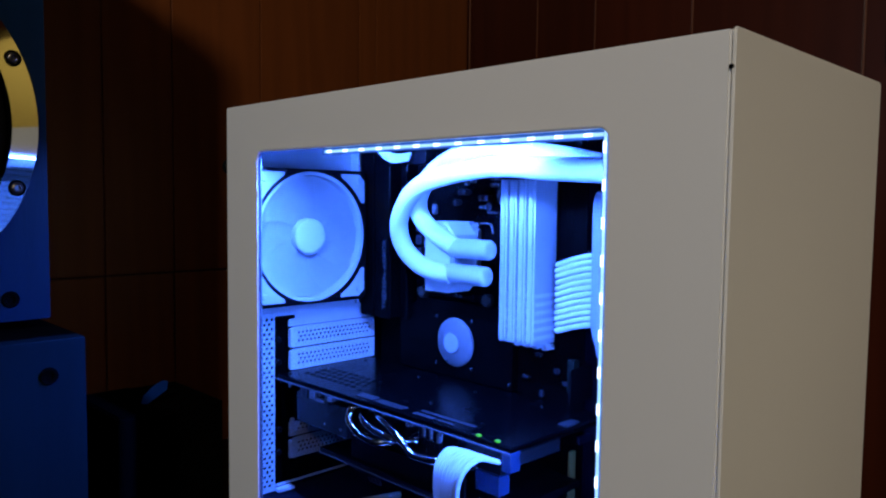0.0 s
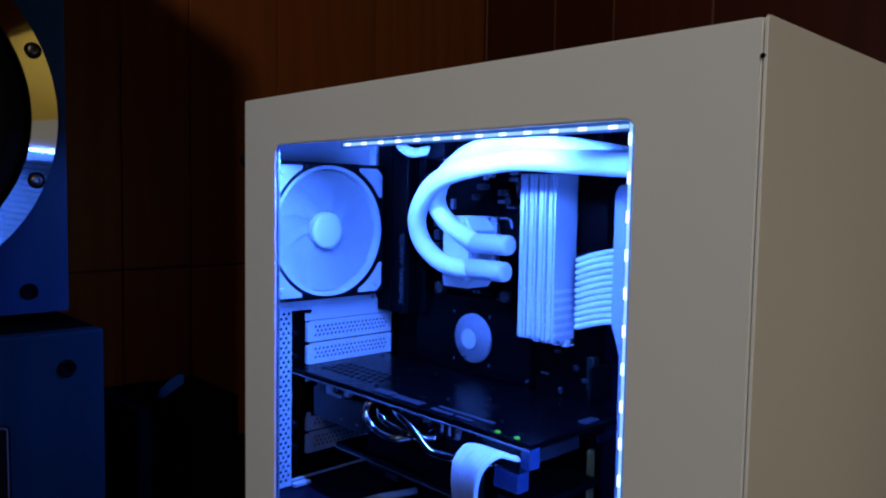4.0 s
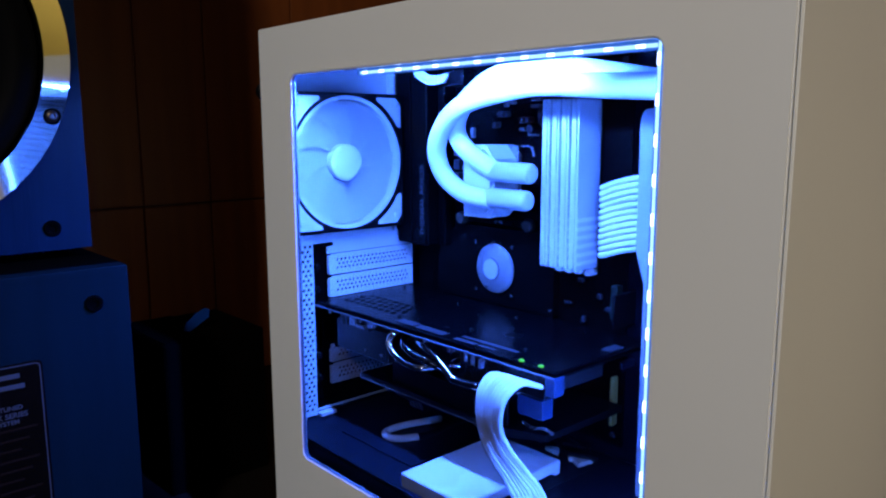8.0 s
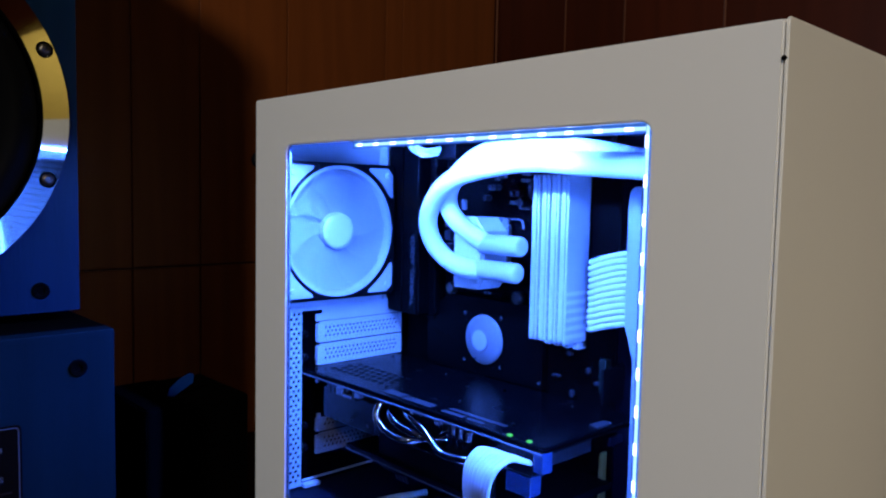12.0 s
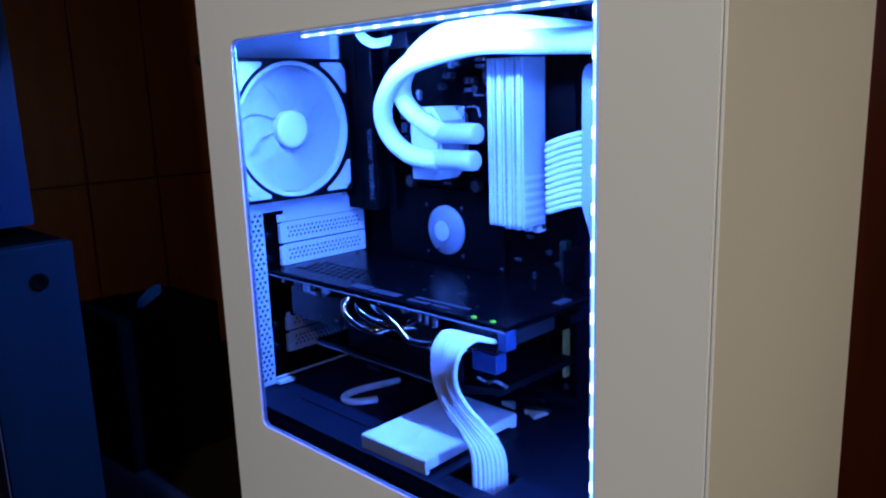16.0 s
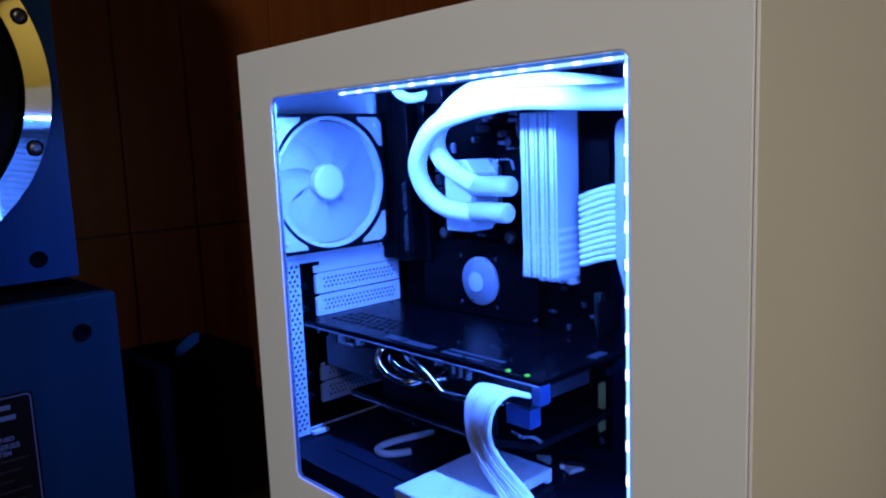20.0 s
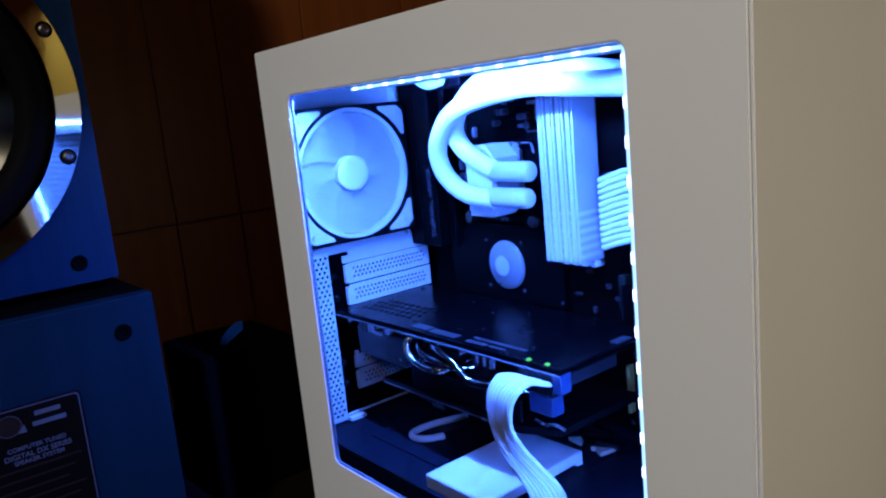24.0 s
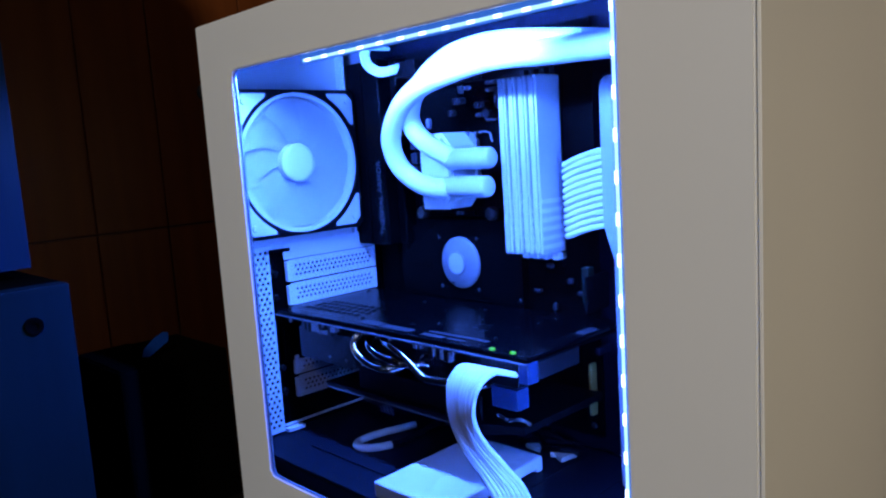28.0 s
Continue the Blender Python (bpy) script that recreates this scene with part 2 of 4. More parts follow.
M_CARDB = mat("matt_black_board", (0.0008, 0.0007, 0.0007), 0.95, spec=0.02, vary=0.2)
# the blue light falling on the card is its base colour here
M_FLYER = mat("blue_lit_card", (0.002, 0.036, 0.250), 0.8, vary=0.1, spec=0.1)


def wood(name, base, contrast=0.45, random=0.2):
    """Varnished wood panelling with upright grain."""
    m = mat(name, base, 0.42, vary=contrast, scale=22, bump=0.12, bump_scale=90, stretch=(1.6, 1.6, 0.10), rough_vary=0.08, random=random, spec=0.22)
    nt = m.node_tree
    p = nt.nodes["Principled BSDF"]
    tc, mp, wave = nt.nodes.new("ShaderNodeTexCoord"), nt.nodes.new("ShaderNodeMapping"), nt.nodes.new("ShaderNodeTexWave")
    mp.inputs["Scale"].default_value = (1, 1, 0.06)
    wave.wave_type, wave.bands_direction = "BANDS", "DIAGONAL"
    wave.inputs["Scale"].default_value, wave.inputs["Distortion"].default_value = 14, 9
    wave.inputs["Detail"].default_value, wave.inputs["Detail Scale"].default_value = 3, 1.2
    nt.links.new(tc.outputs["Object"], mp.inputs[0])
    nt.links.new(mp.outputs[0], wave.inputs[0])
    old = p.inputs["Base Color"].links[0].from_socket
    mul = nt.nodes.new("ShaderNodeMix")
    mul.data_type, mul.blend_type = "RGBA", "MULTIPLY"
    mul.inputs[0].default_value = 0.11
    nt.links.new(old, mul.inputs[6])
    nt.links.new(wave.outputs[0], mul.inputs[7])
    nt.links.new(mul.outputs[2], p.inputs["Base Color"])
    return m


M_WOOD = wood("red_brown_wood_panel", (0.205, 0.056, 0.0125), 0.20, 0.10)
# paler wood colour that serves as the highlight in the wall grooves
M_HIGHLIGHT = mat("pale_highlight_wood", (0.17, 0.060, 0.028), 0.5, vary=0.3, scale=40, stretch=(1, 1, 0.1))
M_KNOT = mat("dark_wood_knot", (0.012, 0.004, 0.002), 0.6, vary=0.3)
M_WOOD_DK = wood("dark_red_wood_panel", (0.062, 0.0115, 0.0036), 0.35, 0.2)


# ---- builders ----
def bx(x0, x1, y0, y1, z0, z1, bev=0.0008, seg=2):
    bm = bmesh.new()
    bmesh.ops.create_cube(bm, size=1, matrix=Matrix.Translation(((x0 + x1) / 2, (y0 + y1) / 2, (z0 + z1) / 2)) @ Matrix.Diagonal((x1 - x0, y1 - y0, z1 - z0, 1)))
    if bev:
        bmesh.ops.bevel(bm, geom=bm.edges[:], offset=min(bev, 0.45 * min(x1 - x0, y1 - y0, z1 - z0)), segments=seg, affect="EDGES", profile=0.5)
    return bm


def join(*bms):
    """Several pieces of one part in one bmesh."""
    out = bmesh.new()
    for b in bms:
        me = bpy.data.meshes.new("tmp")
        b.to_mesh(me)
        b.free()
        out.from_mesh(me)
        bpy.data.meshes.remove(me)
    return out


AXIS = {"x": Matrix(((0, 0, 1), (1, 0, 0), (0, 1, 0))).to_4x4(), "-x": Matrix(((0, 0, -1), (-1, 0, 0), (0, 1, 0))).to_4x4(),
        "-y": Matrix(((1, 0, 0), (0, 0, -1), (0, 1, 0))).to_4x4(), "z": Matrix.Identity(4)}


def lathe(profile, centre, axis="z", seg=32):
    """A body turned from (radius, height) pairs round an axis through centre."""
    bm, m, rings = bmesh.new(), Matrix.Translation(centre) @ AXIS[axis], []
    for r, h in profile:
        if r < 1e-6:
            rings.append([bm.verts.new(m @ Vector((0, 0, h)))])
        else:
            rings.append([bm.verts.new(m @ Vector((r * math.cos(a), r * math.sin(a), h))) for a in [2 * math.pi * k / seg for k in range(seg)]])
    for a, b in zip(rings, rings[1:]):
        for k in range(seg):
            q = [a[k % len(a)], a[(k + 1) % len(a)], b[(k + 1) % len(b)], b[k % len(b)]]
            q = [v for i, v in enumerate(q) if v not in q[:i]]
            if len(q) > 2:
                bm.faces.new(q)
    bmesh.ops.recalc_face_normals(bm, faces=bm.faces[:])
    return bm


def smooth_path(points, n):
    """Points along a soft curve through the given ones."""
    p = [Vector(q) for q in points]
    p = [2 * p[0] - p[1], *p, 2 * p[-1] - p[-2]]
    out = []
    for k in range(n + 1):
        s = k / n * (len(p) - 3)
        i = min(int(s), len(p) - 4)
        t = s - i
        a, b, c, d = p[i : i + 4]
        out.append(0.5 * (2 * b + (c - a) * t + (2 * a - 5 * b + 4 * c - d) * t * t + (3 * b - a - 3 * c + d) * t**3))
    return out


def tube(points, r, seg=10, n=40, raw=False):
    path = points if raw else smooth_path(points, n)
    bm, rings, up = bmesh.new(), [], Vector((0.13, 0.35, 0.92))
    for i, p in enumerate(path):
        d = (path[min(i + 1, len(path) - 1)] - path[max(i - 1, 0)]).normalized()
        side = d.cross(up).normalized()
        up = side.cross(d).normalized()
        rings.append([bm.verts.new(p + r * (math.cos(a) * side + math.sin(a) * up)) for a in [2 * math.pi * k / seg for k in range(seg)]])
    for a, b in zip(rings, rings[1:]):
        for k in range(seg):
            bm.faces.new((a[k], a[(k + 1) % seg], b[(k + 1) % seg], b[k]))
    bm.faces.new(rings[0][::-1]), bm.faces.new(rings[-1])
    bmesh.ops.recalc_face_normals(bm, faces=bm.faces[:])
    return bm


def slab(outline, axis, a, b):
    """A flat outline of 2D points, made solid between a and b along an axis ('x': points are y, z; 'y': x, z; 'z': x, y)."""
    bm = bmesh.new()
    put = {"x": lambda u, v, w: (w, u, v), "y": lambda u, v, w: (u, w, v), "z": lambda u, v, w: (u, v, w)}[axis]
    lo, hi = [bm.verts.new(put(u, v, a)) for u, v in outline], [bm.verts.new(put(u, v, b)) for u, v in outline]
    bm.faces.new(lo), bm.faces.new(hi)
    for i in range(len(outline)):
        j = (i + 1) % len(outline)
        bm.faces.new((lo[i], lo[j], hi[j], hi[i]))
    bmesh.ops.recalc_face_normals(bm, faces=bm.faces[:])
    return bm


def rounded(u0, u1, v0, v1, r, seg=6):
    pts = []
    for cu, cv, a0 in ((u1 - r, v1 - r, 0), (u0 + r, v1 - r, 90), (u0 + r, v0 + r, 180), (u1 - r, v0 + r, 270)):
        pts += [(cu + r * math.cos(radians(a0 + 90 * k / seg)), cv + r * math.sin(radians(a0 + 90 * k / seg))) for k in range(seg + 1)]
    return pts


def holed(outer, inner, axis, a, b):
    """A plate between a and b along an axis, from an outer and an inner outline with as many points each."""
    bm, n = bmesh.new(), len(outer)
    put = {"x": lambda u, v, w: (w, u, v), "y": lambda u, v, w: (u, w, v), "z": lambda u, v, w: (u, v, w)}[axis]
    ring = [[bm.verts.new(put(u, v, w)) for u, v in line] for line, w in ((outer, a), (inner, a), (inner, b), (outer, b))]
    for k in range(4):
        p, q = ring[k], ring[(k + 1) % 4]
        for i in range(n):
            j = (i + 1) % n
            bm.faces.new((p[i], p[j], q[j], q[i]))
    bmesh.ops.recalc_face_normals(bm, faces=bm.faces[:])
    return bm


def perforated(u0, u1, v0, v1, nu, nv, pu, pv, hole, axis, a, b):
    """A sheet u0..u1 by v0..v1 between a and b along axis, with nv staggered rows of nu eight-sided holes in its middle."""
    put = {"x": lambda u, v, w: (w, u, v), "y": lambda u, v, w: (u, w, v)}[axis]
    verts, faces = [], []

    def quad(us, vs, w):
        k = len(verts)
        verts.extend(put(u, v, w) for u, v in zip(us, vs))
        faces.append((k, k + 1, k + 2, k + 3))

    cu, cv, hu, hv = (u0 + u1) / 2, (v0 + v1) / 2, (nu + 0.5) * pu / 2, nv * pv / 2
    for w in (a, b):
        quad((u0, u1, u1, u0), (v0, v0, cv - hv, cv - hv), w), quad((u0, u1, u1, u0), (cv + hv, cv + hv, v1, v1), w)
        quad((u0, cu - hu, cu - hu, u0), (cv - hv, cv - hv, cv + hv, cv + hv), w)
        quad((cu + hu, u1, u1, cu + hu), (cv - hv, cv - hv, cv + hv, cv + hv), w)
    for row in range(nv):
        y0 = cv - hv + row * pv
        x0 = cu - hu + (row % 2) * pu / 2
        gap = (cu - hu, x0) if row % 2 else (x0 + nu * pu, cu + hu)
        for w in (a, b):
            quad((gap[0], gap[1], gap[1], gap[0]), (y0, y0, y0 + pv, y0 + pv), w)
        for col in range(nu):
            xc, yc, k = x0 + (col + 0.5) * pu, y0 + pv / 2, len(verts)
            rim = [(xc + i * pu / 2, yc + j * pv / 2) for i, j in ((1, 0), (1, 1), (0, 1), (-1, 1), (-1, 0), (-1, -1), (0, -1), (1, -1))]
            inn = [(xc + hole * math.cos(math.pi * t / 4), yc + hole * math.sin(math.pi * t / 4)) for t in range(8)]
            for w in (a, b):
                verts.extend(put(u, v, w) for u, v in rim + inn)
            for t in range(8):
                s = (t + 1) % 8
                faces.extend(((k + t, k + s, k + 8 + s, k + 8 + t), (k + 16 + t, k + 16 + s, k + 24 + s, k + 24 + t), (k + 8 + t, k + 8 + s, k + 24 + s, k + 24 + t)))
    me = bpy.data.meshes.new("tmp")
    me.from_pydata(verts, [], faces)
    bm = bmesh.new()
    bm.from_mesh(me)
    bpy.data.meshes.remove(me)
    bmesh.ops.remove_doubles(bm, verts=bm.verts[:], dist=1e-6)
    bmesh.ops.recalc_face_normals(bm, faces=bm.faces[:])
    return bm


def part(name, bm, material, parent=None, label="", soft=False):
    me = bpy.data.meshes.new(name)
    bm.to_mesh(me)
    bm.free()
    me.materials.append(material)
    if soft:
        me.shade_smooth()
        me.set_sharp_from_angle(angle=radians(38))
    ob = new(name, me)
    ob.parent = parent
    if label:
        ob["label"] = label
    return ob


def thing(name, label, category, group="", kind=""):
    return tagged(new(name), label, category, group, kind)


def words(name, text, m, size, material, parent, depth=0.0002, bold=0.0, label=""):
    """Lettering in the built-in font as a mesh, centred on the pose m."""
    cu = bpy.data.curves.new("tmp", "FONT")
    cu.body, cu.size, cu.extrude, cu.offset = text, size, depth, bold
    cu.align_x, cu.align_y = "CENTER", "CENTER"
    tmp = new("tmp", cu)
    bpy.context.view_layer.update()
    me = bpy.data.meshes.new_from_object(tmp)
    bpy.data.objects.remove(tmp)
    me.materials.clear()
    me.materials.append(material)
    me.transform(m)
    ob = new(name, me)
    ob.parent = parent
    if label:
        ob["label"] = label
    return ob


# ---- the room ----
WX, WY, FLOOR, CEIL = -0.6, 0.928, -0.74, 1.75


def planks(wall, axis, at, cuts, z0, z1, material, sign):
    """Upright boards between the cuts, proud of the wall, with recessed grooves between them."""
    for a, b in zip(cuts, cuts[1:]):
        if axis == "x":
            ob = part("plank", bx(min(at, at + sign * 0.006), max(at, at + sign * 0.006), a + 0.0009, b - 0.0009, z0, z1, 0.0012, 2), material, wall)
        else:
            ob = part("plank", bx(a + 0.0014, b - 0.0014, min(at, at + sign * 0.006), max(at, at + sign * 0.006), z0, z1, 0.0012, 2), material, wall)


wall_west = tagged(part("wall_west", bx(WX - 0.1, WX - 0.006, -3.1, WY + 0.1, FLOOR, CEIL, 0), M_WOOD_DK), "red-brown wood panelled wall behind the speakers", "wall", kind="structure")
DX0, DX1 = 1.48, 2.38  # doorway added out of view for the warm light
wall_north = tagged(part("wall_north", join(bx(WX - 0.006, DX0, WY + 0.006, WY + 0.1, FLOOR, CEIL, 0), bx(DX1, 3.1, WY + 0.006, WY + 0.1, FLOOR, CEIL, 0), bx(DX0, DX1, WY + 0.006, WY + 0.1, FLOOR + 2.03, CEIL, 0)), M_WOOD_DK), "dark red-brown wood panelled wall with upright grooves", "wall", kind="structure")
wall_east = tagged(part("wall_east", bx(3.0, 3.1, -3.1, WY + 0.006, FLOOR, CEIL, 0), M_WOOD_DK), "plain wood panelled wall", "wall", kind="structure")
# added hall, out of view: it only shapes the ring's reflection
HY = WY + 0.1
tagged(part("wall_hall", join(bx(2.70, 2.80, HY, 2.2, 0.45, CEIL, 0), bx(1.2, 2.70, 2.1, 2.2, FLOOR, CEIL, 0), bx(1.1, 1.2, HY, 2.2, FLOOR, CEIL, 0)), M_CREAM), "cream wall of the added hall, there for the ring's reflection", "wall", kind="structure")
tagged(part("wainscot_hall", bx(2.68, 2.80, HY, 2.1, FLOOR, 0.449, 0.004), M_WOOD_DK), "dark wood panel added to darken the ring's lower reflection", "wainscot", kind="structure")
tagged(part("floor_hall", bx(1.1, 2.8, HY, 2.2, FLOOR - 0.1, FLOOR, 0), M_CARPET), "brown carpeted floor of the added hall", "floor", kind="structure")
tagged(part("ceiling_hall", bx(1.1, 2.8, HY, 2.2, CEIL, CEIL + 0.1, 0), M_CEIL), "plain off-white ceiling of the added hall", "ceiling", kind="structure")
wall_south = tagged(part("wall_south", join(bx(WX - 0.006, -0.26, -3.1, -3.0, FLOOR, CEIL, 0), bx(0.66, 3.0, -3.1, -3.0, FLOOR, CEIL, 0), bx(-0.26, 0.66, -3.1, -3.0, FLOOR, 0.53, 0), bx(-0.26, 0.66, -3.1, -3.0, 1.27, CEIL, 0)), M_WOOD_DK), "plain wood panelled wall with an opening added for the cool light", "wall", kind="structure")
tagged(part("floor", bx(WX - 0.1, 3.1, -3.1, WY + 0.1, FLOOR - 0.1, FLOOR, 0), M_CARPET), "brown carpeted floor of the dim room", "floor", kind="structure")
tagged(part("ceiling", bx(WX - 0.1, 3.1, -3.1, WY + 0.1, CEIL, CEIL + 0.1, 0), M_CEIL), "plain off-white ceiling of the dim room", "ceiling", kind="structure")

desk = thing("desk", "dark laminate desk under the computer and speakers", "desk")
part("desktop", bx(-0.57, 1.05, -0.62, 0.36, -0.035, 0.0, 0.004), M_DESK, desk)
for x in (-0.53, 1.0):
    for y in (-0.57, 0.31):
        part("leg", bx(x - 0.025, x + 0.025, y - 0.025, y + 0.025, FLOOR, -0.036, 0.003), M_DESK, desk)

# ---- the computer case ----
L, W, Z0, Z1 = 0.4335, 0.2055, 0.035, 0.4862
VX0, VX1, VZ0, VZ1 = 0.0490, 0.3730, 0.1350, 0.4472
case = thing("computer_case", "white steel computer case with a blue-lit window on the desk", "computer case")

outer = rounded(0.0, L - 0.0006, Z0, Z1 - 0.0006, 0.0015, 8)
inner = rounded(VX0, VX1, VZ0, VZ1, 0.006, 8)
side = holed(outer, inner, "y", 0.0, 0.0018)
bmesh.ops.bevel(side, geom=[e for e in side.edges if all(abs(v.co.y) < 1e-6 for v in e.verts) and len({round(f.normal.y, 1) for f in e.link_faces}) > 1], offset=0.0008, segments=2, affect="EDGES")
side_panel = part("side_panel", side, M_WHITE, case, "white side panel with a large window", True)
pane = part("window_pane", slab(rounded(VX0 + 0.0002, VX1 - 0.0002, VZ0 + 0.0002, VZ1 - 0.0002, 0.006, 8), "y", 0.0003, 0.0018), M_PANE, case, "clear acrylic window pane")
front_face = slab(rounded(0.0, W, Z0, Z1 + 0.0004, 0.003, 4), "x", L + 0.0003, L + 0.0016)
bmesh.ops.bevel(front_face, geom=[e for e in front_face.edges if min(v.co.x for v in e.verts) > L + 0.001], offset=0.0006, segments=2, affect="EDGES")
part("window_rim", holed(rounded(VX0 - 0.0030, VX1 + 0.0030, VZ0 - 0.0030, VZ1 + 0.0026, 0.008, 8), rounded(VX0 + 0.0016, VX1 + 0.0008, VZ0 + 0.0006, VZ1 + 0.0008, 0.005, 8), "y", 0.0019, 0.0031), M_RIM, case, "clear acrylic edge catching blue light")
part("front_panel", front_face, M_WHITE, case, "plain white front panel", True)
part("top_panel", bx(0.0, L - 0.0004, 0.0034, W - 0.001, Z1 - 0.004, Z1, 0.0012), M_WHITE, case)
part("bottom_panel", bx(0.0, L - 0.0004, 0.0034, W - 0.001, Z0, Z0 + 0.003, 0.0005), M_WHITE, case)
part("far_side_panel", bx(0.0, L - 0.0012, W - 0.001, W + 0.001, Z0, Z1, 0.0005), M_WHITE, case)
part("seam_notch", lathe([(0.0, 0.0), (0.0011, 0.0), (0.0011, 0.001), (0.0, 0.001)], (L + 0.0000, 0.0006, 0.4695), "-y", 12), M_RUBBER, case, "small black notch in the seam")
# black strip added to stop blue light leaking through the front seam
part("seam_blocker", bx(L - 0.006, L + 0.0001, 0.0022, 0.0060, Z0 + 0.002, Z1 - 0.005, 0), M_BLACK, case)
part("front_bulkhead", bx(L - 0.010, L - 0.004, 0.012, W - 0.004, Z0 + 0.004, Z1 - 0.006, 0.0005), M_BLACK, case)
# slats added out of view, so the trim ring mirrors pale lines
part("reflection_slats", join(*[bx(L - 0.0135, L - 0.0102, 0.014, W - 0.008, 0.1500 + 0.0120 * k, 0.1590 + 0.0120 * k, 0.0006) for k in range(24)]), M_WHITE_IN, case, "white slats added for the trim ring's reflection")
part("inner_roof", bx(0.004, L - 0.013, 0.024, W - 0.006, Z1 - 0.010, Z1 - 0.0045, 0.0005), M_BLACK, case)
for x in (0.05, L - 0.05):
    for y in (0.03, W - 0.03):
        part("foot", lathe([(0, 0.0), (0.017, 0.0), (0.019, 0.004), (0.019, Z0), (0, Z0)], (x, y, 0.0), "z", 24), M_RUBBER, case, "black rubber foot", True)
part("thumbscrew", lathe([(0, 0), (0.006, 0), (0.007, 0.001), (0.007, 0.006), (0.006, 0.007), (0, 0.007)], (0.0, 0.006, 0.437), "-x", 18), M_BLACK_PL, case, "black thumbscrew", True)

# rear wall: fan field, slot field and the grille beside it
FY, FZ = 0.0695, 0.3770
RX = 0.0005
part("rear_fan_grille", perforated(FY - 0.06, FY + 0.06, FZ - 0.06, FZ + 0.06, 21, 24, 0.0051, 0.0045, 0.0019, "x", RX, RX + 0.001), M_WHITE_IN, case, "white steel grille with round holes")
part("rear_top", bx(RX, RX + 0.001, 0.0060, 0.195, FZ + 0.06, Z1 - 0.004, 0), M_WHITE_IN, case)
part("rear_inner_wall", bx(0.010, 0.012, 0.0085, 0.127, FZ - 0.0665, FZ - 0.0605, 0.0004), M_WHITE_IN, case)
part("rear_side_strip", bx(0.0016, 0.012, FY + 0.0605, FY + 0.063, FZ - 0.0665, Z1 - 0.012, 0.0004), M_WHITE_IN, case, "white folded edge beside the fan")
part("rear_strip", bx(0.0095, 0.0105, 0.0085, 0.0215, 0.150, FZ - 0.0665, 0), M_WHITE_IN, case)
part("side_grille", perforated(0.0215, 0.0395, 0.150, 0.310, 3, 36, 0.0050, 0.00425, 0.00165, "x", 0.0095, 0.0105), M_WHITE_IN, case, "white steel strip with rows of round holes")
part("rear_side_wall", bx(0.001, 0.0035, FY + 0.0635, 0.1985, FZ - 0.0605, FZ + 0.0595, 0), M_WHITE_IN, case)
# black sheet added behind the slot openings to keep them dark
part("slot_back", bx(0.001, 0.0035, 0.0215, 0.1985, Z0 + 0.004, FZ - 0.061, 0), M_BLACK, case)
part("rear_lower_wall", bx(0.0005, 0.0015, 0.0085, 0.195, Z0 + 0.004, 0.150, 0), M_BLACK, case)
part("slot_field_top", bx(0.008, 0.0095, 0.0545, 0.165, 0.296, FZ - 0.0665, 0.0003), M_WHITE_IN, case)
# black piece that draws the dark hooked end of the open gap
part("slot_gap_dark", bx(0.0096, 0.0112, 0.0398, 0.0600, 0.3030, 0.3065, 0.0004), M_BLACK, case, "black piece for the dark hooked top of the slot gap")
part("slot_field_corner", bx(0.008, 0.0094, 0.0395, 0.0544, 0.3050, FZ - 0.0665, 0.0003), M_WHITE_IN, case)
for k in range(7):
    z = 0.2765 - 0.0203 * k
    if k in (2, 3):
        continue
    if k < 6:
        part("slot_cover", perforated(0.0590, 0.1535, z, z + 0.0188, 19, 3, 0.0044, 0.0038, 0.0014, "x", 0.0085, 0.0095), M_WHITE_IN, case, "white perforated slot cover")
        part("slot_tab", bx(0.0085, 0.0125, 0.0545, 0.0588, z + 0.001, z + 0.0178, 0.0006), M_WHITE_IN, case)
        part("slot_screw", lathe([(0, 0.0), (0.003, 0.0), (0.003, 0.002), (0.002, 0.003), (0, 0.003)], (0.0100, 0.0425, z + 0.0095), "x", 12), M_BLACK_PL, case)
part("slot_rail", bx(0.0096, 0.0106, 0.040, 0.150, 0.1535, 0.1555, 0.0003), M_WHITE_IN, case, "thin white edge of the slot field")
part("slot_rail_foot", bx(0.0096, 0.0170, 0.0395, 0.056, 0.1495, 0.1525, 0.0005), M_WHITE_IN, case)

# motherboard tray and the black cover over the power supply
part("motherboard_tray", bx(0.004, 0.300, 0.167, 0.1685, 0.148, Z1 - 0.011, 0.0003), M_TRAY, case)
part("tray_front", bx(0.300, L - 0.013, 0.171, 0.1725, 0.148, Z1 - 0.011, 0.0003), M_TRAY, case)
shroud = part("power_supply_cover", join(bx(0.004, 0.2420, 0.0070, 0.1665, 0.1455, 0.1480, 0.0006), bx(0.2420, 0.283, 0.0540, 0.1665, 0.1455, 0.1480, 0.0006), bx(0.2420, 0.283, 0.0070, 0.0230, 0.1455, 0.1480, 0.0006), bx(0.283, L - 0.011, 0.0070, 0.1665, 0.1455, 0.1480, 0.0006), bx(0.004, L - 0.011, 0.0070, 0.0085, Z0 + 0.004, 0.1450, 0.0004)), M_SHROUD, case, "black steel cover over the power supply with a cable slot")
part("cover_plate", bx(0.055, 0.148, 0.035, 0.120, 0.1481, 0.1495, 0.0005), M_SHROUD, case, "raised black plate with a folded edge")
